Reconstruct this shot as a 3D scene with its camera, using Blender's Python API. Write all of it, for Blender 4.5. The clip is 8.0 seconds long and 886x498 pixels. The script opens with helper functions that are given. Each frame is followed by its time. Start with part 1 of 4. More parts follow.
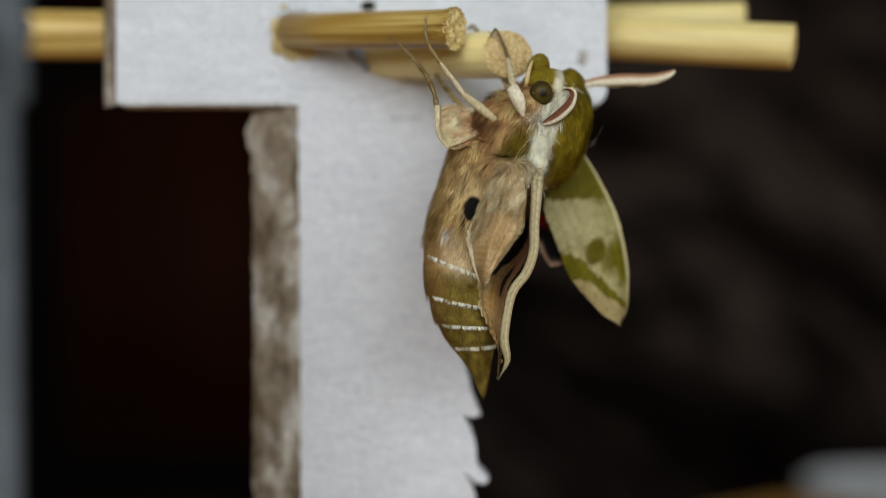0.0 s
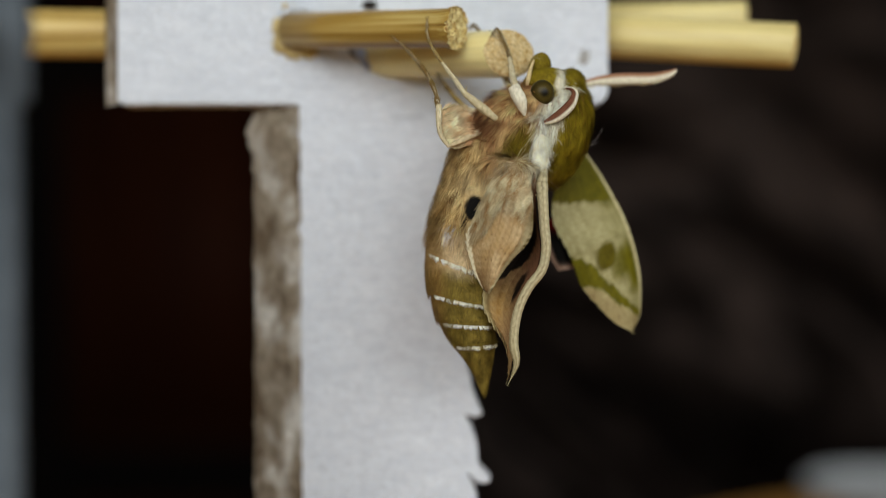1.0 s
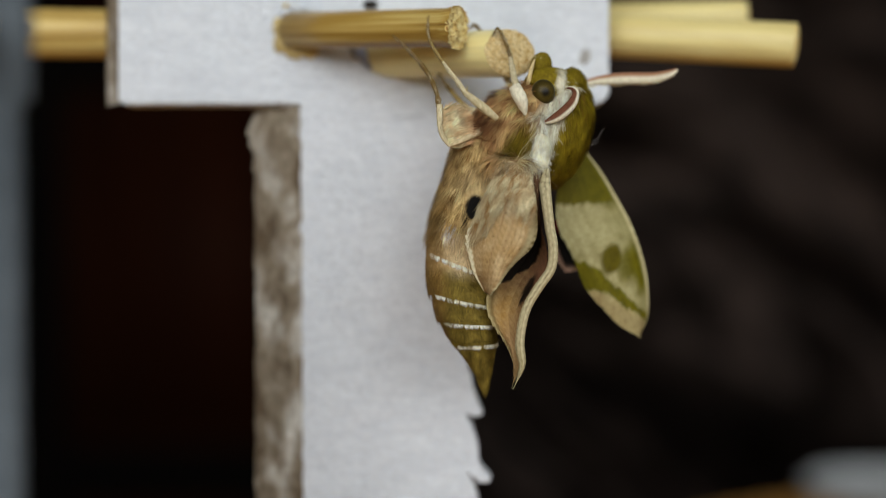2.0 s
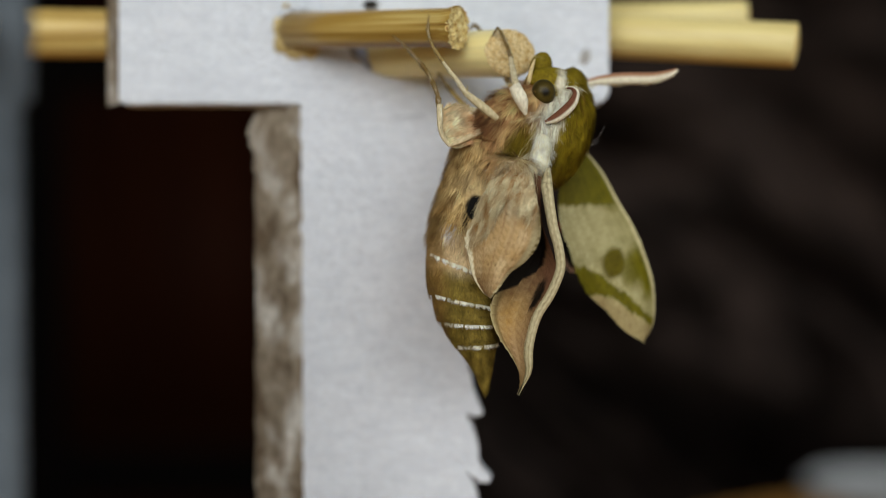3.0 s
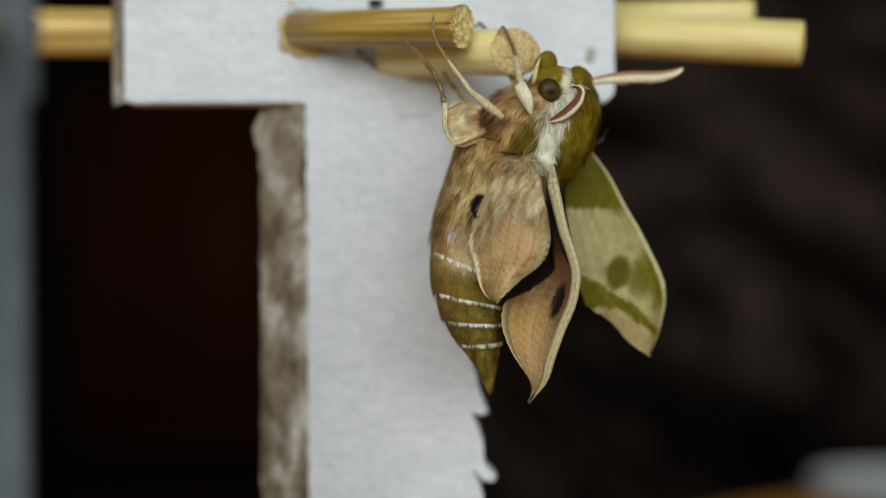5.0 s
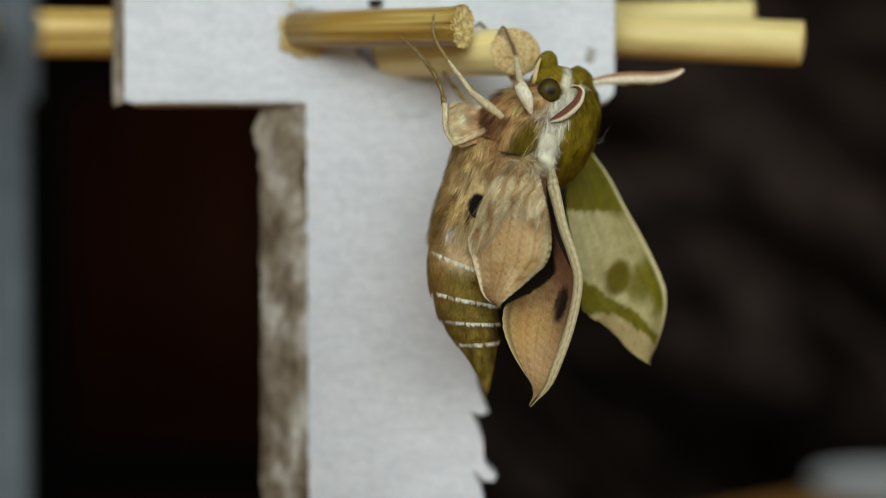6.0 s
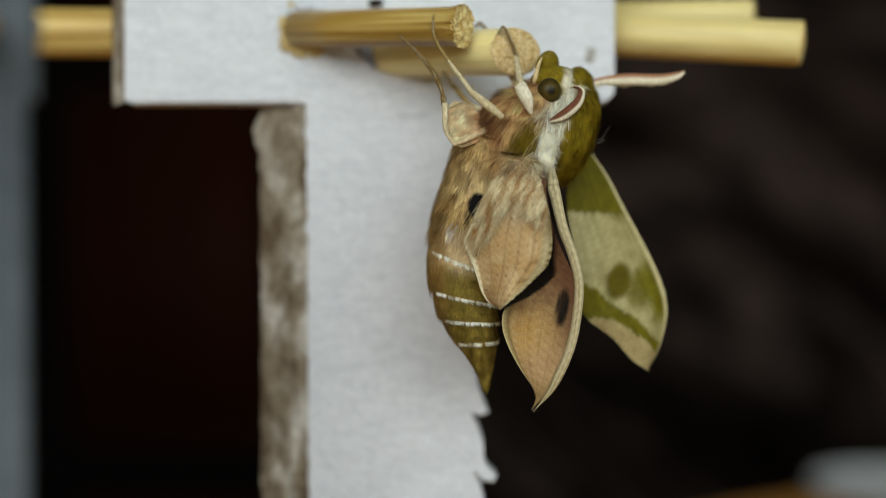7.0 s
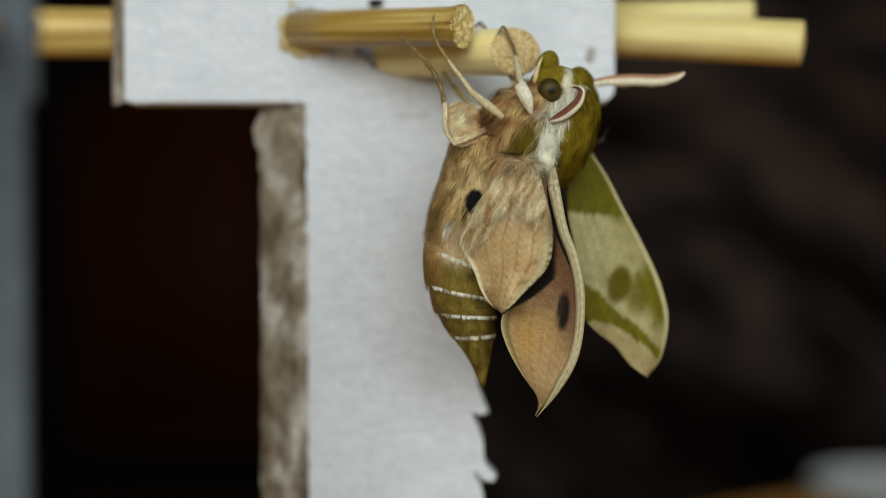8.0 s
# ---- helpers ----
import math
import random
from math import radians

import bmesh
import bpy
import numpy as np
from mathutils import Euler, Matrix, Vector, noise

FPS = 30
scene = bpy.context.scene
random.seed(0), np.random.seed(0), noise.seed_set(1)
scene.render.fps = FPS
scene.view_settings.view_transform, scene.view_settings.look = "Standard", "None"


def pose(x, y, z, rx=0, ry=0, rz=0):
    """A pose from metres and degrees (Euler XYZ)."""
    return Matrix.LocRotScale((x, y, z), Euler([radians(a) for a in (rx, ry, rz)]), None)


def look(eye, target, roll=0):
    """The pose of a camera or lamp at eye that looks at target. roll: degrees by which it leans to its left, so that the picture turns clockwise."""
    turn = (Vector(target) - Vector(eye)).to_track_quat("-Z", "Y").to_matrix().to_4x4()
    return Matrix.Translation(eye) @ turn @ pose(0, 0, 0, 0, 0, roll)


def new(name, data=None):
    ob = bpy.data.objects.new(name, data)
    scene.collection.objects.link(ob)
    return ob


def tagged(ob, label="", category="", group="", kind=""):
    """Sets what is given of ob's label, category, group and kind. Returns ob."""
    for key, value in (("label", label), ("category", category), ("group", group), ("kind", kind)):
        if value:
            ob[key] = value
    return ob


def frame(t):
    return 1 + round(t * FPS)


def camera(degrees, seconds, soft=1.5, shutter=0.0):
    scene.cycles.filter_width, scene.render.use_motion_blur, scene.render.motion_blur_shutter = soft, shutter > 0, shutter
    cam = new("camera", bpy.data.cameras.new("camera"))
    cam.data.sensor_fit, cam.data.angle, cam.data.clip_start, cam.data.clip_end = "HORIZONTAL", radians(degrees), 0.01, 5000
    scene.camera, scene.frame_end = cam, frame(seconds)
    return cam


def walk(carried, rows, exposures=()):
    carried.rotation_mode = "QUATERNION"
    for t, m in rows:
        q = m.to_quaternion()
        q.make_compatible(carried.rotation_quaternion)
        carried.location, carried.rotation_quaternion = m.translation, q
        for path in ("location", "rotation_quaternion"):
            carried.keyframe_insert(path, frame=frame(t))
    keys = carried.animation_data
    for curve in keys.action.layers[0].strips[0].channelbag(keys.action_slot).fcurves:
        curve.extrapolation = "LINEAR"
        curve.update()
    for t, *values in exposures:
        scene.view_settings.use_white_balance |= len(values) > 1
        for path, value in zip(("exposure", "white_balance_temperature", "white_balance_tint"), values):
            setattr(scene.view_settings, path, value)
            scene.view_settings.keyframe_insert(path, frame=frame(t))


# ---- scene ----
# ---- camera ----
cam = camera(48, 8.0, soft=0.9)
cam.data.dof.use_dof = True
cam.data.dof.focus_distance = 0.1265
cam.data.dof.aperture_fstop = 5.5
EYE = Vector((0, -0.132, 0.87))


def aim(turn, tilt):
    """The camera's pose: small angles in degrees to the left and up from straight ahead."""
    return Matrix.Translation(EYE) @ pose(0, 0, 0, 90 + tilt, 0, turn)


walk(cam, [(0.0, aim(0, 0)), (0.5, aim(0.04, -0.02)), (1.0, aim(0.08, -0.04)), (1.5, aim(0.115, -0.06)),
           (3.0, aim(0.14, -0.065)), (3.5, aim(0.16, -0.065)), (4.0, aim(0.2, -0.07)), (4.5, aim(0.42, -0.13)),
           (6.0, aim(0.44, -0.135)), (8.0, aim(0.44, -0.145))],
     exposures=[(0.0, -0.12, 6500, 10), (0.5, -0.06, 6500, 10), (4.0, -0.06, 6500, 10), (4.5, -0.06, 6540, 6), (8.0, -0.06, 6560, 5)])

# ---- light ----
world = bpy.data.worlds.new("world")
scene.world = world
world.use_nodes = True
sky = world.node_tree.nodes.new("ShaderNodeTexSky")
sky.sky_type, sky.sun_disc = "NISHITA", False
sky.sun_elevation, sky.sun_rotation = radians(35), radians(200)
world.node_tree.links.new(sky.outputs[0], world.node_tree.nodes["Background"].inputs[0])
world.node_tree.nodes["Background"].inputs[1].default_value = 0.1
WINDOW = (0.05, -1.36, 1.52)
pane = bpy.data.lights.new("window_daylight", "AREA")
pane.shape, pane.size, pane.size_y, pane.energy, pane.color = "RECTANGLE", 2.6, 1.1, 26.7, (0.935, 0.985, 0.955)
lamp = new("window_daylight", pane)
lamp.matrix_world = look(WINDOW, (0, 0, 0.9))


# ---- materials ----
def lin(r, g, b):
    """Linear colour from 0 to 255 values."""
    return tuple((c / 255 / 12.92) if c < 10.3 else ((c / 255 + 0.055) / 1.055) ** 2.4 for c in (r, g, b))


def surface(name, rough=0.6, spec=0.4):
    m = bpy.data.materials.new(name)
    m.use_nodes = True
    b = m.node_tree.nodes["Principled BSDF"]
    b.inputs["Roughness"].default_value = rough
    b.inputs["Specular IOR Level"].default_value = spec
    return m, m.node_tree, b


def texture(t, scale, detail=4, stretch=(1, 1, 1), kind="ShaderNodeTexNoise"):
    co = t.nodes.new("ShaderNodeTexCoord")
    mp = t.nodes.new("ShaderNodeMapping")
    mp.inputs["Scale"].default_value = stretch
    n = t.nodes.new(kind)
    n.inputs["Scale"].default_value = scale
    if kind == "ShaderNodeTexNoise":
        n.inputs["Detail"].default_value = detail
    t.links.new(co.outputs["Object"], mp.inputs["Vector"])
    t.links.new(mp.outputs[0], n.inputs["Vector"])
    return n


def ramp(t, source, stops):
    r = t.nodes.new("ShaderNodeValToRGB")
    e = r.color_ramp.elements
    while len(e) < len(stops):
        e.new(0.5)
    for el, (at, col) in zip(e, stops):
        el.position, el.color = at, (*col, 1)
    t.links.new(source, r.inputs[0])
    return r


def mixed(t, a, b, factor, mode="MIX"):
    m = t.nodes.new("ShaderNodeMix")
    m.data_type, m.blend_type = "RGBA", mode
    for socket, value in ((m.inputs[6], a), (m.inputs[7], b), (m.inputs[0], factor)):
        if hasattr(value, "links"):
            t.links.new(value, socket)
        elif isinstance(value, tuple):
            socket.default_value = (*value, 1)
        else:
            socket.default_value = value
    return m.outputs[2]


def relief(t, b, source, strength, distance):
    n = t.nodes.new("ShaderNodeBump")
    n.inputs["Strength"].default_value, n.inputs["Distance"].default_value = strength, distance
    t.links.new(source, n.inputs["Height"])
    t.links.new(n.outputs[0], b.inputs["Normal"])


def paper_material():
    m, t, b = surface("white_pressed_paper", 0.5, 0.35)
    big, fine, weave = texture(t, 60, 4), texture(t, 1700, 4, (0.6, 1, 1.5)), texture(t, 1100, 2, (0.25, 1, 1.6))
    c = ramp(t, big.outputs[0], [(0.3, lin(226, 229, 236)), (0.7, lin(242, 244, 250))])
    d = ramp(t, fine.outputs[0], [(0.35, (0.86, 0.86, 0.87)), (0.65, (1, 1, 1))])
    e = ramp(t, weave.outputs[0], [(0.38, (0.92, 0.92, 0.93)), (0.62, (1, 1, 1))])
    both = mixed(t, d.outputs[0], e.outputs[0], 1.0, "MULTIPLY")
    t.links.new(mixed(t, c.outputs[0], both, 1.0, "MULTIPLY"), b.inputs["Base Color"])
    relief(t, b, fine.outputs[0], 1.0, 0.0005)
    return m


def torn_material():
    m, t, b = surface("torn_grey_pulp", 0.95, 0.1)
    big, fine = texture(t, 230, 6, (1, 1, 0.6)), texture(t, 1400, 4, (1, 1, 0.5))
    c = ramp(t, big.outputs[0], [(0.34, lin(112, 96, 78)), (0.5, lin(158, 145, 128)), (0.66, lin(216, 210, 202))])
    d = ramp(t, fine.outputs[0], [(0.3, (0.55, 0.53, 0.5)), (0.7, (1, 1, 1))])
    t.links.new(mixed(t, c.outputs[0], d.outputs[0], 1.0, "MULTIPLY"), b.inputs["Base Color"])
    relief(t, b, fine.outputs[0], 0.9, 0.0006)
    return m


def bamboo_material(name="bamboo", bleach=0.0, depth=1.0):
    m, t, b = surface(name, 0.38, 0.45)
    fibre, stain = texture(t, 1500, 5, (1, 1, 0.02)), texture(t, 180, 3, (1, 1, 0.2))
    tones = (lin(142, 102, 38), lin(202, 164, 80), lin(238, 212, 136))
    c = ramp(t, fibre.outputs[0], [(at, tuple((a + (p - a) * bleach) * depth for a, p in zip(tone, lin(252, 240, 176)))) for at, tone in zip((0.3, 0.5, 0.7), tones)])
    d = ramp(t, stain.outputs[0], [(0.3, (0.8, 0.74, 0.62)), (0.55, (1, 1, 1))])
    t.links.new(mixed(t, c.outputs[0], d.outputs[0], 1.0, "MULTIPLY"), b.inputs["Base Color"])
    relief(t, b, fibre.outputs[0], 0.25, 0.0002)
    return m


def pith_material(name="bamboo_end_grain", pores=2400, pale=(252, 236, 176), dark=(168, 112, 44), clumps=700):
    """Cut bamboo: dark vessel dots in pale pith, browner in patches."""
    m, t, b = surface(name, 0.85, 0.2)
    dots, tint, dust = texture(t, pores, kind="ShaderNodeTexVoronoi"), texture(t, clumps, 4), texture(t, pores * 1.7, 3)
    c = ramp(t, dots.outputs["Distance"], [(0.16, lin(*dark)), (0.42, lin(*pale))])
    d = ramp(t, tint.outputs[0], [(0.32, (0.7, 0.52, 0.3)), (0.46, (0.96, 0.9, 0.76)), (0.62, (1, 1, 1))])
    e = ramp(t, dust.outputs[0], [(0.35, (0.7, 0.62, 0.5)), (0.6, (1, 1, 1))])
    both = mixed(t, d.outputs[0], e.outputs[0], 1.0, "MULTIPLY")
    t.links.new(mixed(t, c.outputs[0], both, 1.0, "MULTIPLY"), b.inputs["Base Color"])
    relief(t, b, dust.outputs[0], 0.8, 0.0002)
    return m


def plain_material(name, dark, light, scale, rough=0.7, spec=0.3, stretch=(1, 1, 1), bump=0.2, depth=0.001):
    m, t, b = surface(name, rough, spec)
    n, f = texture(t, scale, 5, stretch), texture(t, scale * 9, 3, stretch)
    c = ramp(t, n.outputs[0], [(0.3, dark), (0.7, light)])
    d = ramp(t, f.outputs[0], [(0.3, (0.78, 0.78, 0.78)), (0.7, (1, 1, 1))])
    t.links.new(mixed(t, c.outputs[0], d.outputs[0], 1.0, "MULTIPLY"), b.inputs["Base Color"])
    relief(t, b, f.outputs[0], bump, depth)
    return m


def scaled_material(name, rough=0.6, spec=0.1, grain=3200, stretch=(1, 1, 0.55), bump=0.35, depth=0.78):
    """Insect scales and hair: the pattern is in the colour attribute, the fine grain in the nodes."""
    m, t, b = surface(name, rough, spec)
    a = t.nodes.new("ShaderNodeVertexColor")
    a.layer_name = "pattern"
    f = texture(t, grain, 4, stretch)
    d = ramp(t, f.outputs[0], [(0.3, (0.72 * depth, 0.7 * depth, 0.65 * depth)), (0.62, (depth, depth, depth))])
    t.links.new(mixed(t, a.outputs[0], d.outputs[0], 1.0, "MULTIPLY"), b.inputs["Base Color"])
    relief(t, b, f.outputs[0], bump, 0.0001)
    return m


PAPER, TORN, BAMBOO, PITH = paper_material(), torn_material(), bamboo_material(), pith_material()
FINE_PITH = pith_material("fine_end_grain", 4200, (240, 220, 174), (150, 112, 58), 2400)
BLOND_BAMBOO = bamboo_material("blond_bamboo", 0.8)
OCHRE_BAMBOO = bamboo_material("ochre_bamboo", 0.0, 0.72)
DULL_BAMBOO = bamboo_material("dull_bamboo", 0.15)
PALE_BAMBOO = bamboo_material("pale_bamboo", 0.62)
WING = scaled_material("wing_scales", depth=0.74)
CHITIN = scaled_material("body_scales", 0.7, depth=0.88)
FUR = scaled_material("fur", 0.65, 0.06, 900, (1, 1, 1), 0.0, 0.95)
EYEBALL = scaled_material("compound_eye", 0.35, 0.18, 5200, (1, 1, 1), 0.1)
CLOTH = plain_material("brown_cloth", (0.009, 0.0058, 0.0045), (0.066, 0.044, 0.036), 22, 0.9, 0.15, bump=0.4)
DARKWOOD = plain_material("dark_red_wood", (0.012, 0.0027, 0.0007), (0.024, 0.0056, 0.0014), 6, 0.7, 0.04, (6, 6, 0.4), 0.1)
TABLEWOOD = plain_material("orange_brown_wood", lin(184, 126, 56), lin(214, 158, 82), 14, 0.4, 0.4, (0.5, 6, 6), 0.1)
PORCELAIN = plain_material("white_porcelain", (0.62, 0.64, 0.65), (0.74, 0.75, 0.76), 10, 0.25, 0.5, bump=0.02)
WALLPAINT = plain_material("grey_wall_paint", (0.16, 0.15, 0.145), (0.2, 0.19, 0.18), 5, 0.9, 0.2)
FLOORING = plain_material("brown_floor", (0.06, 0.04, 0.025), (0.1, 0.065, 0.04), 4, 0.5, 0.3, (1, 8, 1))
# paper of the near board, its colour darkened to stand in for lens vignetting
VIGNETTE_PAPER = plain_material("vignette_grey_paper", lin(76, 83, 90), lin(96, 103, 110), 60, 0.8, 0.2)
CREASE = plain_material("grey_crease", lin(150, 150, 152), lin(170, 170, 172), 300)
BLUEGREY = plain_material("blue_grey_mark", lin(120, 128, 156), lin(170, 176, 196), 500)
# near-black colour that stands in for dark shade around the door panels
SHADE_WOOD = plain_material("shade_black_wood", (0.0016, 0.0012, 0.001), (0.003, 0.002, 0.0016), 6, 0.8, 0.03, (6, 6, 0.4), 0.1)
GLUE = plain_material("yellowish_glue", lin(214, 184, 112), lin(238, 214, 152), 300, 0.35, 0.45)
MUD = plain_material("brown_stain", lin(160, 152, 146), lin(200, 196, 192), 900)
PEG = plain_material("dark_peg", lin(30, 26, 24), lin(60, 52, 44), 600)


# ---- mesh helpers ----
def link(name, verts, faces, material, parent=None, label="", smooth=True, colours=None):
    me = bpy.data.meshes.new(name)
    me.from_pydata([tuple(v) for v in verts], [], [tuple(f) for f in faces])
    if smooth:
        me.polygons.foreach_set("use_smooth", [True] * len(me.polygons))
    if colours is not None:
        a = me.color_attributes.new("pattern", "FLOAT_COLOR", "POINT")
        data = np.ones((len(verts), 4), np.float32)
        given = np.asarray(colours, np.float32)
        data[:, :given.shape[1]] = given
        a.data.foreach_set("color", data.ravel())
    me.materials.append(material)
    me.update()
    ob = new(name, me)
    if parent:
        ob.parent = parent
    if label:
        tagged(ob, label)
    return ob


def part(name, bm, material, parent, label="", smooth=True):
    me = bpy.data.meshes.new(name)
    bmesh.ops.recalc_face_normals(bm, faces=bm.faces)
    bm.to_mesh(me)
    bm.free()
    if smooth:
        me.polygons.foreach_set("use_smooth", [True] * len(me.polygons))
    me.materials.append(material)
    ob = new(name, me)
    if parent:
        ob.parent = parent
    if label:
        tagged(ob, label)
    return ob


def block(x0, x1, y0, y1, z0, z1, bevel=0.0, segments=2):
    bm = bmesh.new()
    bmesh.ops.create_cube(bm, size=1)
    bmesh.ops.scale(bm, vec=(x1 - x0, y1 - y0, z1 - z0), verts=bm.verts)
    bmesh.ops.translate(bm, vec=((x0 + x1) / 2, (y0 + y1) / 2, (z0 + z1) / 2), verts=bm.verts)
    if bevel:
        bmesh.ops.bevel(bm, geom=bm.edges[:], offset=bevel, segments=segments, affect="EDGES")
    return bm


def spline(points, s):
    """Points on a smooth curve through the given ones, s from 0 to 1."""
    P = np.asarray(points, float)
    n = len(P) - 1
    s = np.clip(np.atleast_1d(s), 0, 1) * n
    i = np.minimum(s.astype(int), n - 1)
    f = (s - i)[:, None]
    a, b, c, d = P[np.maximum(i - 1, 0)], P[i], P[i + 1], P[np.minimum(i + 2, n)]
    return 0.5 * (2 * b + (c - a) * f + (2 * a - 5 * b + 4 * c - d) * f ** 2 + (3 * b - a - 3 * c + d) * f ** 3)


def even(points, s):
    """The same curve, with s in step with its length."""
    d = spline(points, np.linspace(0, 1, 160))
    c = np.concatenate([[0], np.cumsum(np.linalg.norm(np.diff(d, axis=0), axis=1))])
    u = np.clip(s, 0, 1) * c[-1]
    return np.stack([np.interp(u, c, d[:, a]) for a in range(d.shape[1])], 1)


def tube(points, radii, steps=24, sides=12, flat=1.0, caps=True, rough=0.0):
    """A tapered tube along a smooth curve; flat squeezes it in y. Returns vertices and faces."""
    s = np.linspace(0, 1, steps)
    C, R = spline(points, s), spline([[r] for r in radii], s)[:, 0]
    T = np.gradient(C, axis=0)
    T /= np.linalg.norm(T, axis=1)[:, None]
    verts, faces = [], []
    side = np.array((0, 1.0, 0))
    for c, r, t in zip(C, R, T):
        a = side - t * (side @ t)
        if np.linalg.norm(a) < 0.15:
            a = np.array((1.0, 0, 0)) - t * t[0]
        a /= np.linalg.norm(a)
        b = np.cross(t, a)
        for k in range(sides):
            w = 2 * math.pi * k / sides
            q = r * (1 + rough * noise.noise(Vector(c * 3 + b * k)))
            verts.append(c + a * math.cos(w) * q * flat + b * math.sin(w) * q)
    for i in range(steps - 1):
        for k in range(sides):
            faces.append((i * sides + k, i * sides + (k + 1) % sides, (i + 1) * sides + (k + 1) % sides, (i + 1) * sides + k))
    if caps:
        verts += [C[0] - T[0] * R[0] * 0.3, C[-1] + T[-1] * R[-1] * 0.3]
        e = len(verts) - 2
        for k in range(sides):
            faces.append((e, (k + 1) % sides, k))
            faces.append((e + 1, (steps - 1) * sides + k, (steps - 1) * sides + (k + 1) % sides))
    return np.array(verts), faces


def blob(centre, radii, turn=0.0, rows=28, sides=36, lump=0.0):
    """An egg shape with axes x, y, z, turned about y (degrees). Returns vertices and faces."""
    verts, faces = [], []
    m = Euler((0, radians(turn), 0)).to_matrix()
    for i in range(rows + 1):
        a = math.pi * i / rows
        for k in range(sides):
            w = 2 * math.pi * k / sides
            v = Vector((math.sin(a) * math.cos(w), math.sin(a) * math.sin(w), math.cos(a)))
            q = 1 + lump * noise.noise(v * 2.3 + Vector(centre))
            verts.append(m @ Vector((v.x * radii[0] * q, v.y * radii[1] * q, v.z * radii[2] * q)) + Vector(centre))
    for i in range(rows):
        for k in range(sides):
            faces.append((i * sides + k, (i + 1) * sides + k, (i + 1) * sides + (k + 1) % sides, i * sides + (k + 1) % sides))
    return np.array(verts), faces


MM = 0.001

# ---- room ----
def room():
    walls = {"wall_north": (-1.6, 1.6, 1.5, 1.6, 0, 2.5), "wall_west": (-1.7, -1.6, -1.5, 1.5, 0, 2.5), "wall_east": (1.6, 1.7, -1.5, 1.5, 0, 2.5)}
    for name, b in walls.items():
        tagged(part(name, block(*b), WALLPAINT, None, smooth=False), "plain grey painted wall", "wall", kind="structure")
    south = tagged(part("wall_south", block(-1.6, -1.27, -1.5, -1.4, 0, 2.5), WALLPAINT, None, smooth=False), "grey painted wall with a window opening", "wall", kind="structure")
    for b in ((1.37, 1.6, -1.5, -1.4, 0, 2.5), (-1.27, 1.37, -1.5, -1.4, 0, 0.95), (-1.27, 1.37, -1.5, -1.4, 2.09, 2.5)):
        part("wall_piece", block(*b), WALLPAINT, south, smooth=False)
    tagged(part("ceiling", block(-1.7, 1.7, -1.5, 1.6, 2.5, 2.6), WALLPAINT, None, smooth=False), "plain painted ceiling", "ceiling", kind="structure")
    tagged(part("floor", block(-1.7, 1.7, -1.5, 1.6, -0.1, 0), FLOORING, None, smooth=False), "brown wooden floor", "floor", kind="structure")


room()


def table():
    bm = block(-0.75, 0.75, -0.55, 0, -0.03, 0, 0.004, 2)
    top = new("table")
    top.matrix_world = pose(0.0, 0.247, 0.753, 0, 0, 30)
    part("tabletop", bm, TABLEWOOD, top, smooth=False)
    for x in (-0.7, 0.7):
        for y in (-0.5, -0.05):
            part("leg", block(x - 0.025, x + 0.025, y - 0.025, y + 0.025, -0.753, -0.03, 0.004), TABLEWOOD, top, smooth=False)
    tagged(top, "orange-brown wooden table under the stand", "table")


table()


def cloth():
    nx, nz = 170, 300
    verts, faces = [], []
    for j in range(nz + 1):
        for i in range(nx + 1):
            x, z = -0.02 + 0.62 * i / nx, 0.0 + 1.35 * j / nz
            steep = min(1.0, max(0.0, (0.98 - z) / 0.3))
            ca, sa = math.cos(0.42 + 0.5 * steep), math.sin(0.42 + 0.5 * steep)
            across, lengthwise = (z - 0.85) * ca + (x - 0.2) * sa, (x - 0.2) * ca - (z - 0.85) * sa
            warp = 0.03 * noise.noise(Vector((x * 6, z * 6, 2)))
            a = 0.26 * abs(noise.noise(Vector((lengthwise * 4.0, (across + warp) * 14, 5)))) ** 0.75
            b = 0.05 * noise.noise(Vector((lengthwise * 8, (across + warp) * 32, 1)))
            y = 0.74 - a - b + 0.8 * max(0.0, 0.9 - z) + min(0.22, 2.2 * max(0.0, 0.82 - z - (x - 0.15) * 0.55)) + 0.06 * noise.noise(Vector((x * 2, z * 2, 9)))
            verts.append((x, y, z))
    for j in range(nz):
        for i in range(nx):
            k = j * (nx + 1) + i
            faces.append((k, k + 1, k + nx + 2, k + nx + 1))
    ob = link("hanging_cloth", verts, faces, CLOTH)
    s = ob.modifiers.new("thick", "SOLIDIFY")
    s.thickness = 0.003
    tagged(ob, "dark brown cloth hanging in deep diagonal folds", "cloth")


cloth()


def wardrobe():
    root = new("wardrobe")
    root.location = (-0.8, 1.1, 0)
    # body and doors coloured black in place of the shade about the panels
    part("body", block(-0.7, 0.75, 0, 0.38, 0, 2.0, 0.004), SHADE_WOOD, root, smooth=False)
    for x0, x1 in ((-0.68, 0.02), (0.04, 0.73)):
        door = part("door", block(x0, x1, -0.02, -0.001, 0.08, 1.95, 0.004), SHADE_WOOD, root, smooth=False)
        for z0, z1 in ((0.2, 0.56), (0.63, 1.06), (1.14, 1.85)):
            bm = block(x0 + 0.3, x1 - 0.06, -0.034, -0.02, z0, z1, 0.012, 3)
            part("door_panel", bm, DARKWOOD, door, "dark reddish-brown raised panel")
    tagged(root, "wooden wardrobe with reddish-brown door panels, body coloured black for shade", "wardrobe")


wardrobe()


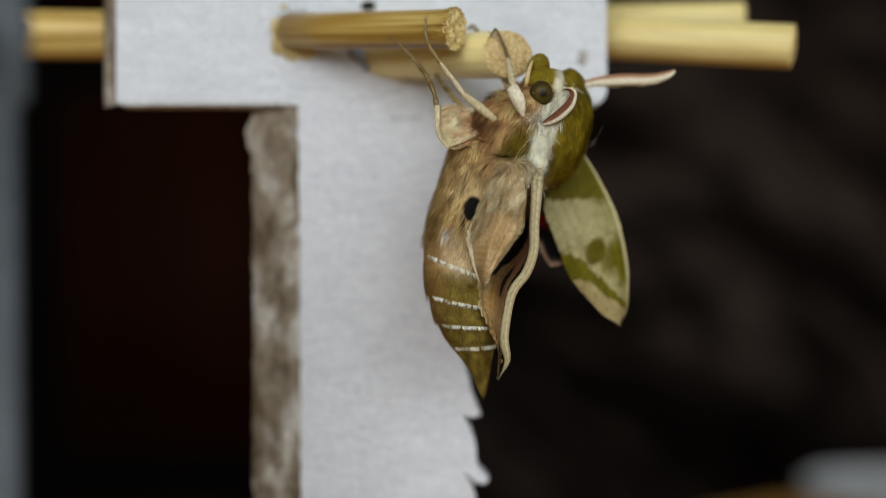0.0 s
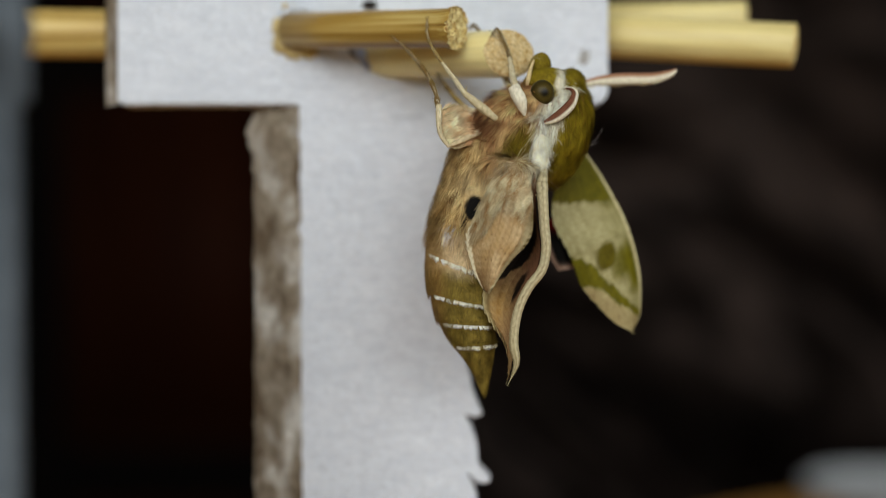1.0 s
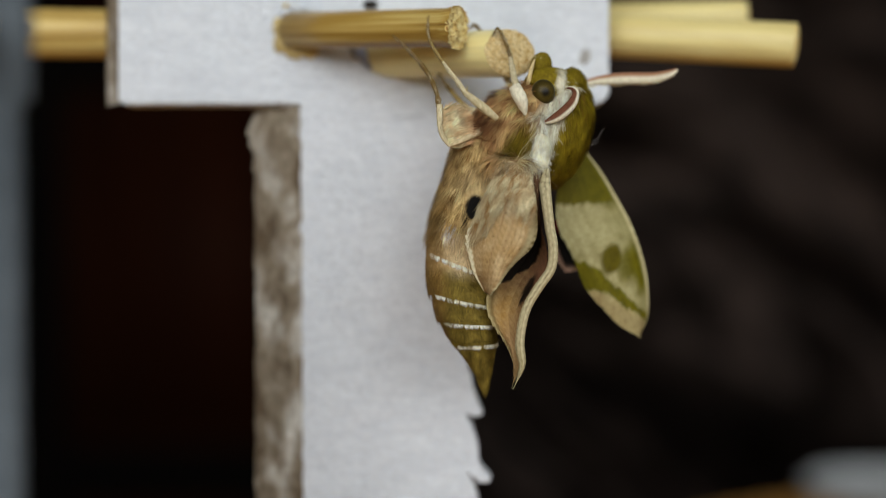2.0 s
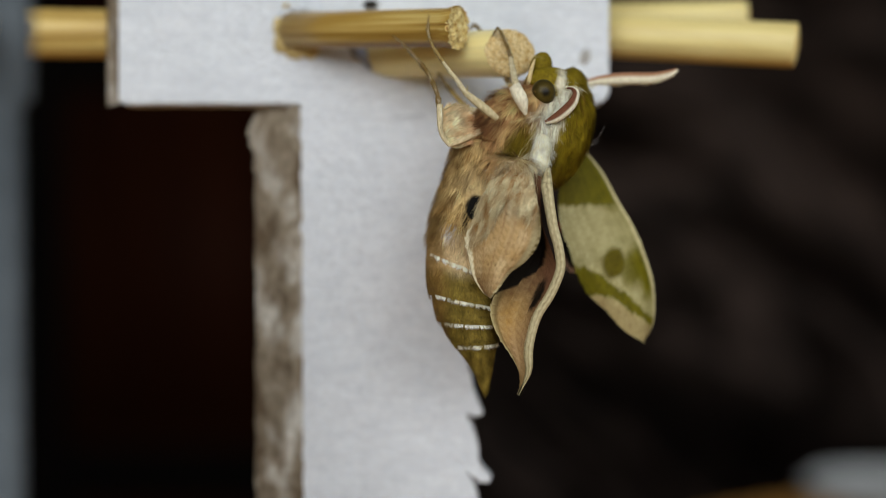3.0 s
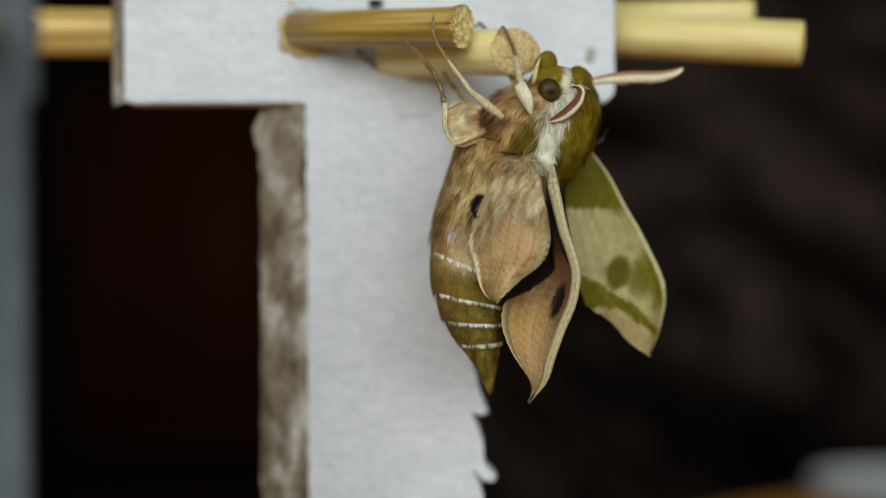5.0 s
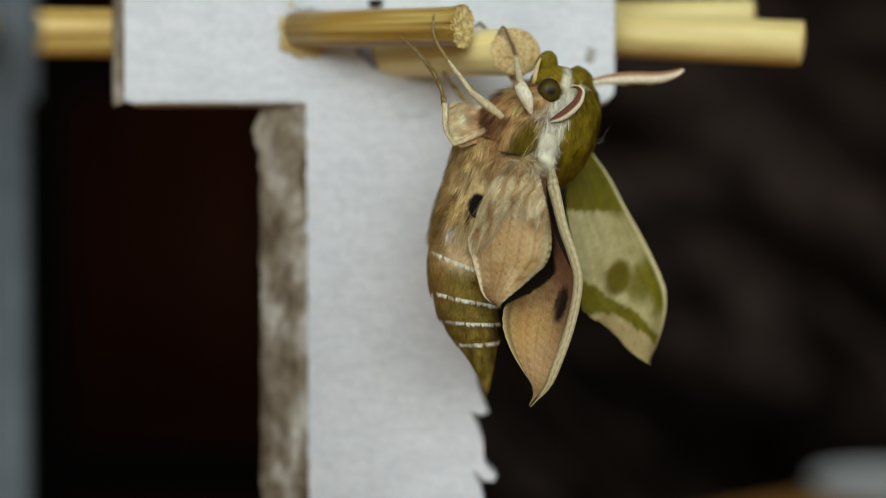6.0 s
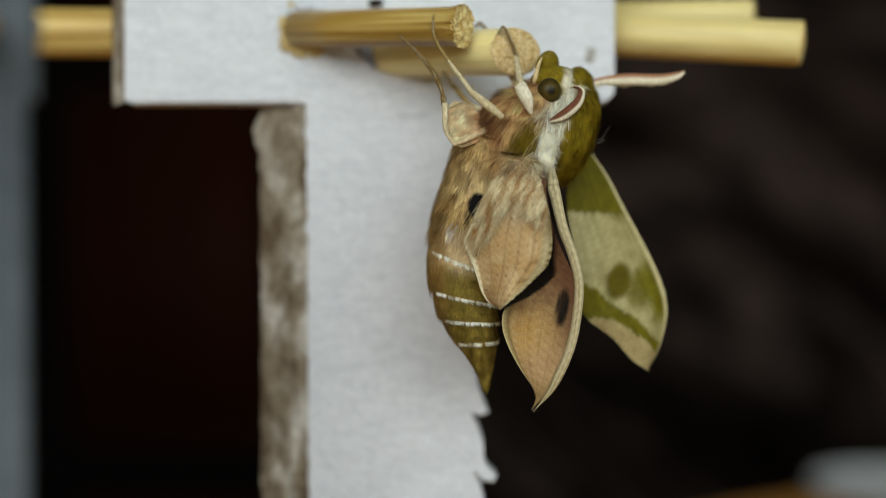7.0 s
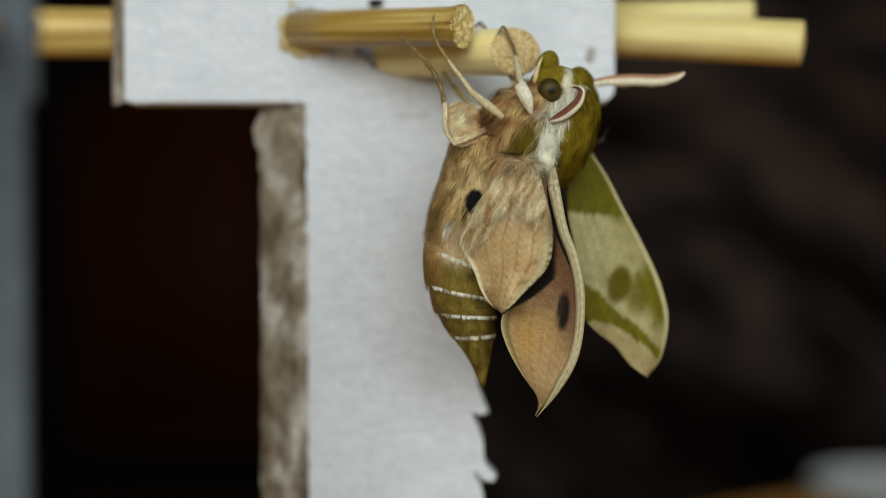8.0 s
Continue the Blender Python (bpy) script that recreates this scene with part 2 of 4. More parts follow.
def dish():
    verts, faces = [], []
    profile = [(0.0, 0.002), (0.028, 0.002), (0.030, 0.0), (0.034, 0.002), (0.042, 0.008), (0.045, 0.0125), (0.0445, 0.0135), (0.043, 0.0125), (0.037, 0.008), (0.028, 0.005), (0.0, 0.004)]
    n = 40
    for r, z in profile:
        for k in range(n):
            w = 2 * math.pi * k / n
            verts.append((r * math.cos(w), r * math.sin(w), z))
    for i in range(len(profile) - 1):
        for k in range(n):
            faces.append((i * n + k, i * n + (k + 1) % n, (i + 1) * n + (k + 1) % n, (i + 1) * n + k))
    ob = link("dish", verts, faces, PORCELAIN)
    ob.scale = (1, 1, 0.56)
    ob.location = (0.212, 0.325, 0.7531)
    tagged(ob, "small white porcelain dish on the table", "dish")


dish()


# ---- the stand of boards and skewers ----
def outline_board(name, outline, y0, y1, parent, material=PAPER):
    """A board cut along an outline in x and z, with softened front edges."""
    bm = bmesh.new()
    fr = [bm.verts.new((x, y0, z)) for x, z in outline]
    face = bm.faces.new(fr)
    made = bmesh.ops.extrude_face_region(bm, geom=[face])
    back = [v for v in made["geom"] if isinstance(v, bmesh.types.BMVert)]
    bmesh.ops.translate(bm, vec=(0, y1 - y0, 0), verts=back)
    rim = [e for e in bm.edges if all(abs(v.co.y - y0) < 1e-6 for v in e.verts)]
    bmesh.ops.recalc_face_normals(bm, faces=bm.faces)
    bmesh.ops.bevel(bm, geom=rim, offset=0.00015, segments=1, affect="EDGES")
    return part(name, bm, material, parent, smooth=False)


def rounded(cx, cz, r, a0, a1, n=6):
    return [(cx + r * math.cos(radians(a0 + (a1 - a0) * i / n)), cz + r * math.sin(radians(a0 + (a1 - a0) * i / n))) for i in range(n + 1)]


def torn_strip(name, x_front, x_back, z0, z1, y0, y1, parent, wander):
    """The rough slanting flank where the paper face was torn away."""
    nu, nv = 14, 150
    verts, faces = [], []
    for j in range(nv + 1):
        z = z0 + (z1 - z0) * j / nv
        edge = wander * (0.4 * noise.noise(Vector((0, 7, z * 110))) + 0.3 * noise.noise(Vector((4, 1, z * 480))) + 0.3 * noise.noise(Vector((2, 3, z * 1300))))
        edge -= 0.0011 * math.exp(-((z - z1 + 0.0042) / 0.0022) ** 2) if wander > 0.001 else 0
        for i in range(nu + 1):
            f = i / nu
            x = x_front + (x_back + edge * f - x_front) * f
            lump = 0.0012 * noise.noise(Vector((x * 400, f * 3, z * 300))) * math.sin(math.pi * min(1, f * 1.05))
            verts.append((x - lump * 0.4, y0 + (y1 - y0) * f ** 1.4 + lump, z))
    for j in range(nv):
        for i in range(nu):
            k = j * (nu + 1) + i
            faces.append((k, k + 1, k + nu + 2, k + nu + 1))
    return link(name, verts, faces, TORN, parent, "rough torn grey-brown pulp edge")


def main_board():
    root = new("stand_board")
    yf, yb = 0.016, 0.0195
    xa, xb, zt, za = -0.0487, 0.0244, 0.9197, 0.8914
    post, foot = -0.0216, 0.7532
    r = 0.0022
    right_top, right_low = 0.0102, 0.0038
    line = rounded(xa + 0.0011, za + 0.0011, 0.0011, 270, 180) + [(xa, zt), (xb, zt)] + rounded(xb - r, za + r, r, 0, -90) + [(right_top, za)]
    line += [(0.0081, 0.8793), (0.0013, 0.8566), (0.0032, 0.8533), (0.0040, 0.8506), (0.0042, 0.8491), (0.0049, 0.8472), (0.0057, 0.8453), (0.0045, 0.8448), (0.0029, 0.8453)]
    line += [(0.0042, 0.8432), (0.0049, 0.8407), (0.0051, 0.8377), (0.0061, 0.8366), (0.0069, 0.8358), (0.0064, 0.8350), (0.0049, 0.8351), (0.0032, 0.8368), (0.0044, 0.8346)]
    line += [(0.0049, 0.8327), (0.0055, 0.8281), (0.0064, 0.8260), (0.0051, 0.8255), (0.0039, 0.8268), (0.0051, 0.8230), (0.0054, 0.8146), (0.0050, 0.7894)]
    tip = right_low + 0.002
    line += [(tip, foot)]
    for i in range(90):
        h = foot + (za - foot) * i / 90
        line.append((post + 0.0011 * (1 - i / 90) + 0.0005 * noise.noise(Vector((3, 5, h * 500))) + 0.0003 * noise.noise(Vector((1, 2, h * 1700))), h))
    line.append((post, za))
    for i in range(1, 39):
        line.append((post + (xa - post) * i / 40, za + 0.00014 * noise.noise(Vector((i * 0.9, 4, 2)))))
    outline_board("face_board", line[::-1], yf, yb, root)
    torn_strip("torn_flank", post + 0.0005, -0.0289, foot, za - 0.0002, yf + 0.0002, 0.0192, root, 0.0011)
    torn_strip("torn_end", xa + 0.0001, -0.0515, za + 0.0001, zt, yf + 0.0004, 0.0192, root, 0.0004)
    bm = block(-0.0079, -0.0033, yf - 0.00012, yf + 0.0002, 0.8895, 0.8896)
    part("crease", bm, CREASE, root, "faint grey crease in the paper")
    v, f = blob((0.0208, 0.0160, 0.8984), (0.0008, 0.00006, 0.0011), 15, 8, 14, 0.5)
    link("stain", v, f, MUD, root, "faint brown stain on the paper")
    for x, z, size in ((-0.0230, 0.9049, 0.0012), (-0.0246, 0.9030, 0.001), (-0.0243, 0.9004, 0.0011), (-0.0226, 0.8994, 0.001), (-0.0205, 0.8992, 0.0008)):
        v, f = blob((x + 0.0005, 0.0159, z), (size * 1.5, size * 0.3, size * 1.2), 0, 12, 16, 0.6)
        link("glue_bead", v, f, GLUE, root, "yellowish dried glue bead")
    for i, (x, y, z, size) in enumerate(((-0.0220, 0.0156, 0.9056) + (0.0011,), (-0.0200, 0.0156, 0.9053) + (0.0009,), (-0.0234, 0.0157, 0.9045) + (0.001,), (-0.0129, 0.0157, 0.8993) + (0.0014,), (-0.0114, 0.0157, 0.8979) + (0.0011,))):
        v, f = blob((x, y, z), (size * 1.3, size * 0.5, size * 0.7), 20 * i, 12, 16, 0.5)
        link("lump_at_hole", v, f, PAPER if i < 3 else BLUEGREY, root, "white dried glue at the skewer's hole" if i < 3 else "blue-grey mark at the skewer's hole")
    tagged(root, "white pressed-paper stand board with a torn edge", "stand board")


main_board()


def tack():
    root = new("tack")
    root.location = (-0.0111, 0.0160, 0.9061)
    v, f = blob((0, -0.0006, 0), (0.0011, 0.0008, 0.0006), 0, 12, 18, 0.2)
    link("knob", v, f, PEG, root)
    v, f = tube([(0, -0.0004, 0), (0, 0.001, 0), (0, 0.003, 0)], [0.0003, 0.0003, 0.0001], 6, 8)
    link("pin", v, f, PEG, root)
    tagged(root, "small dark tack in the white board", "tack")


tack()


def near_board():
    root = new("stand_board")
    d0, d1 = -0.047, -0.0458
    xr, za = -0.0357, 0.8826
    xp = -0.0366
    line = [(xr - 0.03, 0.9009), (xr, 0.9009), (xr, za), (xp, za), (xp + 0.0008, 0.7532), (xr - 0.03, 0.7532)]
    # vignetting at the picture's edge is put into this board's colour
    outline_board("face_board", line[::-1], d0, d1, root, VIGNETTE_PAPER)
    tagged(root, "second stand board of pressed paper, darkened blue-grey in place of vignetting", "stand board")


near_board()


def skewer(base, tip, r0, r1, label, cut=0.0, flare=1.0, dome=0.0, seed=1, wood=None, grain=None, splinter=0.00012):
    """A bamboo stick from base to tip; cut slants its end, dome rounds it."""
    base, tip = Vector(base), Vector(tip)
    length = (tip - base).length
    n, verts, faces = 64, [], []
    rng = random.Random(seed)
    fray = [rng.uniform(-1, 1) * (1.6 if rng.random() < 0.25 else 0.7) for _ in range(n)]
    rings = [(0, r0), (length * 0.3, r0 + (r1 - r0) * 0.3), (length * 0.7, r0 + (r1 - r0) * 0.7), (length - r1 * 0.6, r1), (length, r1 * flare)]
    for i, (z, r) in enumerate(rings):
        for k in range(n):
            w = 2 * math.pi * k / n
            q = r * (1 + 0.012 * noise.noise(Vector((math.cos(w) * 3, math.sin(w) * 3, seed))))
            last = i == len(rings) - 1
            zz = z + (cut * q * math.cos(w) if i >= 3 else 0) + (fray[k] * splinter if last else 0)
            verts.append((q * math.cos(w), q * math.sin(w), zz))
    for i in range(len(rings) - 1):
        for k in range(n):
            faces.append((i * n + k, i * n + (k + 1) % n, (i + 1) * n + (k + 1) % n, (i + 1) * n + k))
    faces.append(tuple(range(n))[::-1])
    root = new("skewer")
    z = (tip - base).normalized()
    x = (Vector((0, 1, 0)) - z * z.y).normalized()
    y = z.cross(x)
    root.matrix_world = Matrix.Translation(base) @ Matrix((x, y, z)).transposed().to_4x4()
    link("shaft", verts, faces, wood or BAMBOO, root)
    ev, ef = [], []
    m = 22
    for i in range(m + 1):
        f = 1 - i / m
        for k in range(n):
            w = 2 * math.pi * k / n
            q = r1 * flare * f * 0.999
            here = Vector((q * math.cos(w), q * math.sin(w), seed * 0.003))
            pit = splinter * (1.0 * noise.noise(here * 1100) + 0.5 * noise.noise(here * 4200)) if i else fray[k] * splinter
            ev.append((q * math.cos(w), q * math.sin(w), length + cut * q * math.cos(w) + pit + dome * r1 * math.sqrt(max(0, 1 - f * f))))
    for i in range(m):
        for k in range(n):
            ef.append((i * n + k, i * n + (k + 1) % n, (i + 1) * n + (k + 1) % n, (i + 1) * n + k))
    link("cut_end", ev, ef, grain or PITH, root, "pale porous end grain")
    tagged(root, label, "skewer", "skewers in the stand")
    return root


skewer((-0.0229, 0.0150, 0.9021), (0.0016, 0.0000, 0.8992), 0.0026, 0.0026, "straw-yellow bamboo skewer with a splintered end", flare=1.1, seed=3, wood=OCHRE_BAMBOO, splinter=0.00042)
skewer((-0.0124, 0.0200, 0.8991), (0.0087, 0.0020, 0.8962), 0.0031, 0.0032, "straw-yellow bamboo skewer with a porous cut end", cut=0.55, dome=0.22, seed=5, wood=BLOND_BAMBOO, grain=FINE_PITH)
skewer((-0.0402, 0.0240, 0.9034), (-0.0738, 0.0220, 0.9033), 0.0037, 0.0039, "thick straw-yellow bamboo skewer between the two boards", seed=7, wood=DULL_BAMBOO)
skewer((0.0160, 0.0285, 0.9047), (0.0518, 0.0160, 0.9001), 0.0033, 0.0033, "bright straw-yellow bamboo skewer out of the board's end", dome=0.2, seed=9, wood=PALE_BAMBOO)
skewer((0.0169, 0.0370, 0.9081), (0.0492, 0.0320, 0.9077), 0.0031, 0.0031, "straw-yellow bamboo skewer behind a thicker one", dome=0.2, seed=11, wood=PALE_BAMBOO)
skewer((-0.0439, -0.0300, 0.8925), (-0.0375, -0.0620, 0.8859), 0.0016, 0.0016, "brown-tinged bamboo skewer stub through the nearer board", seed=13)


# ---- the moth: plan in millimetres about its wing root ----
moth = new("hawk_moth")
moth.location = (0.0087, 0.0000, 0.8806)
tagged(moth, "freshly emerged olive-green and pink hawk moth hanging from skewers", "moth")
OLIVE, DEEP, CREAM, WHITE = lin(150, 130, 32), lin(92, 74, 16), lin(214, 200, 160), lin(252, 243, 218)
PINK, BROWN, BEIGE, BLACK = lin(210, 152, 108), lin(108, 60, 36), lin(242, 208, 144), lin(14, 11, 9)
STAGES = (0.0, 0.5, 1.0, 1.5, 3.5, 6.0, 8.0)


def blend(a, b, f):
    return tuple(p * (1 - f) + q * f for p, q in zip(a, b))


def step(e0, e1, x):
    f = min(1, max(0, (x - e0) / (e1 - e0)))
    return f * f * (3 - 2 * f)


def speck(x, z, scale, seed=0):
    return noise.noise(Vector((x * scale, z * scale, seed)))


def oval(x, z, cx, cz, rx, rz, soft=0.2, turn=0.0):
    a = radians(turn)
    dx, dz = x - cx, z - cz
    dx, dz = dx * math.cos(a) + dz * math.sin(a), -dx * math.sin(a) + dz * math.cos(a)
    return 1 - step(1 - soft, 1 + soft, math.hypot(dx / rx, dz / rz))


def body_colour(x, y, z):
    """The moth's hair and scale colours over its left side, with the shade of its hollows painted in."""
    n = speck(x, z, 1.1, 2) * 0.5 + speck(x, z, 3.5, 4) * 0.3
    c = blend(BEIGE, PINK, min(1, max(0, 0.45 + n * 1.7)))
    c = blend(c, lin(138, 92, 46), step(0.05, 0.5, n + 0.15) * 0.75)
    top = step(0.00, 5.25, z)
    c = blend(c, blend(PINK, BROWN, min(1, max(0, 0.38 + n * 1.6))), top * step(0.00, -3.75, x) * 0.85)
    # dorsal olive, with the white stripe before it
    edge = 5.40 + (z - 4.50) * 0.35 + n * 0.8
    # recess in the breast, its shade painted as dark red-brown
    c = blend(c, blend(BROWN, BLACK, 0.35), oval(x, z, -3.75, 5.55, 2.4, 1.2, 0.6, 15) * 0.6)
    c = blend(c, WHITE, oval(x, z, 0.37, 2.25, 2.0, 1.0, 0.6, 30) * 0.3)
    green = oval(x + n, z + n, 1.35, 3.3, 3.3, 1.75, 0.35, 42)
    green = max(green, step(0.3, 1.3, x + n * 2) * step(4.6, 5.4, z) * (1 - step(5.55, 6.90, z) * step(4.20, 3.00, x)) * 0.7)
    c = blend(c, blend(lin(140, 120, 36), DEEP, 0.5 + n), green)
    white = step(edge - 2.8, edge - 2.0, x) * step(-0.90, 0.30, z)
    c = blend(c, WHITE, white * 0.95)
    c = blend(c, blend(OLIVE, DEEP, 0.25 + n), step(edge + 0.2, edge + 0.9, x))
    # two small hollows by the wing roots, painted black as if shaded
    c = blend(c, BLACK, max(oval(x, z, -1.0, 0.35, 0.6, 0.35, 0.4, 40), oval(x, z, 1.9, 0.75, 0.9, 0.3, 0.4, 30)) * 0.9)
    return blend(c, WHITE, oval(x, z, 4.65, 7.05, 2.3, 1.1, 0.4, 25) * 0.85)


def abdomen_colour(x, y, z):
    n = speck(x, z, 1.0, 7) * 0.5 + speck(x, z, 4, 3) * 0.3
    green = step(-12.74, -13.87, z)
    c = blend(blend(BEIGE, lin(132, 92, 44), min(1, max(0, 0.45 + n * 1.7))), blend(lin(150, 128, 58), lin(74, 62, 22), 0.45 + n + 0.35 * speck(x * 3, z * 0.25, 1.6, 12)), green)
    c = blend(c, lin(232, 208, 170), oval(x, z, -6.15, -11.09, 3.4, 2.9, 0.5) * 0.6)
    c = blend(c, lin(228, 206, 160), oval(x, z, -3.75, -2.25, 3.0, 2.6, 0.7) * 0.5)
    c = blend(c, lin(142, 108, 60), step(-7.50, -9.89, x - n) * 0.7)
    c = blend(c, lin(196, 202, 212), oval(x, z, -8.02, -8.02, 0.9, 0.4, 0.6, -35) * 0.85)
    return blend(c, BLACK, oval(x, z, -4.95, -5.47, 1.2, 1.65, 0.15, -10))


def painted(name, shape, colour, material, parent, label=""):
    v, f = shape
    return link(name, v * MM, f, material, parent, label, colours=[colour(*p) for p in v])


def fur(name, shapes, colour, count, length, parent, lift=0.35, flow=(-0.15, 0, -1), width=0.03, keep=None, seed=1, label="", droop=0.25, wave=0.55, root=0.62, tuft=90, cling=0.6):
    """Tapered hairs rooted on the given shapes, combed along flow and drawn together in tufts; all on one mesh. Shade
    among the hairs is put into their colour.
    """
    rng = np.random.default_rng(seed)
    tris, areas = [], []
    for v, f in shapes:
        for q in f:
            a, b, c = v[q[0]], v[q[1]], v[q[2]]
            n = np.cross(b - a, c - a)
            if len(q) == 4:
                n = n + np.cross(c - a, v[q[3]] - a)
            l = np.linalg.norm(n)
            if l > 1e-9:
                tris.append((v[list(q)], n / l))
                areas.append(l)
    pick = rng.choice(len(tris), size=count, p=np.array(areas) / sum(areas))
    R, N, G, C = [], [], [], []
    for t in pick:
        q, n = tris[t]
        wgt = rng.dirichlet(np.ones(len(q)))
        r = (q * wgt[:, None]).sum(0)
        if n[1] > 0.55 or keep and not keep(*r):
            continue
        wav = np.array([speck(r[0], r[2], 0.8, 11 + a) for a in range(3)]) * wave + np.array([speck(r[0], r[2], 2.3, 31 + a) for a in range(3)]) * wave * 0.7
        c = np.array(colour(*r))
        # painted shading between locks of hair
        lock = 1 + 0.42 * speck(r[0] + 0.3 * r[2], r[2] * 0.35, 1.3, 77) + 0.4 * speck(r[0] + 0.3 * r[2], r[2] * 0.3, 3.0, 78)
        R.append(r), N.append(n), G.append(wav), C.append(c * (lock if c.min() < 0.5 else 1.1 + (lock - 1) * 0.3))
    R, N, G, C = (np.array(a) for a in (R, N, G, C))
    m = len(R)
    unit = lambda a: a / (np.linalg.norm(a, axis=1)[:, None] + 1e-6)
    G = np.array(flow, float) + G + rng.normal(0, 0.13, (m, 3))
    G = unit(G - N * (G * N).sum(1)[:, None])
    L = length * rng.uniform(0.55, 1.25, (m, 1))
    D = G + N * lift
    P0, P1 = R - N * 0.05, R + D * L * 0.5
    P2 = R + D * L * 0.8 + (G - N * droop) * L * 0.25
    # each hair leans to the nearest tuft's point
    heads = rng.choice(m, max(1, m // tuft), replace=False)
    near, gap = np.zeros(m, int), np.zeros(m)
    for a in range(0, m, 1500):
        d = ((R[a:a + 1500, None] - R[heads][None]) ** 2).sum(2)
        near[a:a + 1500], gap[a:a + 1500] = d.argmin(1), np.sqrt(d.min(1))
    lead = heads[near]
    off = R - R[lead]
    reach = np.median(gap) + 1e-6
    k = (cling * np.exp(-(gap / (2.2 * reach)) ** 2))[:, None]
    P2 = P2 - off * k
    P1 = P1 - off * k * 0.35
    S = unit(np.cross(D, N))
    h = width * rng.uniform(0.7, 1.4, (m, 1))
    V = np.stack([P0 - S * h, P0 + S * h, P1 - S * h * 0.8, P1 + S * h * 0.8, P2], 1).reshape(-1, 3)
    tilt = unit(N + S * rng.uniform(-0.16, 0.16, (m, 1)) + G * rng.uniform(-0.05, 0.35, (m, 1)) + np.clip(off / reach, -1.5, 1.5) * 0.22)
    good = (np.cross(2 * S * h, P1 - P0) * N).sum(1) >= 0
    faces = []
    for i in range(m):
        q = 5 * i
        two = [(q, q + 1, q + 3, q + 2), (q + 2, q + 3, q + 4)]
        faces += two if good[i] else [f[::-1] for f in two]
    tone = rng.uniform(0.9, 1.1, (m, 1)) * rng.uniform(0.8, 1.2, len(heads))[near][:, None]
    C = C * np.where(C.min(1)[:, None] < 0.5, tone, 1 + (tone - 1) * 0.4)
    # shade painted in: darker roots, darkest between tufts, lighter tips
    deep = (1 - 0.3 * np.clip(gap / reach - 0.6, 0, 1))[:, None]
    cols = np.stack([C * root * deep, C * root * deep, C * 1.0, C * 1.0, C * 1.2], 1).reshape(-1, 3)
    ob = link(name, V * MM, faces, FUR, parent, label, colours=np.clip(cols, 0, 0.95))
    ob.data.normals_split_custom_set_from_vertices([tuple(a) for a in np.repeat(tilt, 5, 0)])
    return tagged(ob, kind="stuff")


def body():
    trunk = blob((0.60, 0.00, 3.90), (6.3, 5.6, 6.0), 20, lump=0.06)
    hump = blob((6.49, 1.00, 4.99), (4.2, 5.8, 7.4), 14, lump=0.05)
    neck = blob((1.87, 0.00, 7.50), (5.6, 5.0, 3.4), -14, lump=0.05)
    skin = lambda x, y, z: blend(body_colour(x, y, z), BROWN, 0.45)
    thorax = painted("thorax", trunk, skin, CHITIN, moth, "olive and pink furred thorax")
    painted("back", hump, skin, CHITIN, thorax, "olive-green back")
    painted("breast", neck, skin, CHITIN, thorax, "pinkish brown breast")
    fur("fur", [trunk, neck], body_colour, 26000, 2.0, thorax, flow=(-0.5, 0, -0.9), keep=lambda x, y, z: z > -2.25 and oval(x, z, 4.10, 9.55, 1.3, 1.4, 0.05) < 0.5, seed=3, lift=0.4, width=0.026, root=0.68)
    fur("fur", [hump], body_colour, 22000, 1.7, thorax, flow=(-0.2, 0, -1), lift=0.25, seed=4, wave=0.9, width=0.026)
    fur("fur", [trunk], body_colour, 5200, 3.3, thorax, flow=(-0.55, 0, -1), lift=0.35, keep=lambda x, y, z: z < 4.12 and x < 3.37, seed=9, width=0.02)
    tuft = blob((0.10, -5.50, -0.3), (3.3, 1.5, 1.3), 16, lump=0.2)
    fur("tuft", [tuft], lambda x, y, z: blend(body_colour(x, y, z), blend(lin(240, 224, 188), lin(176, 132, 80), min(1, max(0, 0.35 + 1.7 * speck(x, z, 0.8, 6)))), step(0.9, -0.6, z + 0.6 * speck(x, z, 1.2, 2))), 5600, 2.9, thorax, flow=(-0.4, 0, -1), lift=0.14, seed=15, width=0.02, label="long beige hair over the wing roots", root=0.92, wave=1.5)
    knot = blob((3.5, -5.95, 1.5), (1.0, 0.6, 2.4), 4)
    fur("tuft", [knot], lambda x, y, z: blend(WHITE, BEIGE, 0.12 + speck(x, z, 1.3, 6) * 0.6), 2600, 1.5, thorax, flow=(0.12, 0, -1), lift=0.06, seed=16, width=0.028, label="white hair at the root of the forewing", root=0.96, wave=0.7)
    for a, b, c in (((10.79, 1.00, 3.71), (11.55, 1.00, 3.86), (12.60, 1.00, 5.67)), ((10.34, 1.00, 2.95), (11.39, 1.00, 3.40), (12.00, 1.00, 3.71))):
        v, f = tube([a, b, c], [0.035, 0.025, 0.01], 12, 5)
        link("bristle", v * MM, f, CHITIN, thorax, "single stray hair", colours=[lin(150, 145, 138)] * len(v))


body()


# abdomen: one part for each ring
SPINE = [(-2.55, 0.00, 2.85), (-4.05, 0.00, -3.00), (-5.55, 0.00, -7.50), (-6.37, 0.00, -11.24), (-6.60, 0.00, -14.24), (-6.37, 0.00, -17.24), (-5.85, 0.00, -20.24), (-5.02, 0.00, -22.49), (-4.27, 0.00, -24.59), (-3.75, 0.00, -27.13), (-3.45, 0.00, -29.98)]
GIRTH = [4.9, 5.0, 4.9, 4.75, 4.7, 4.4, 3.95, 3.25, 2.3, 1.25, 0.35]


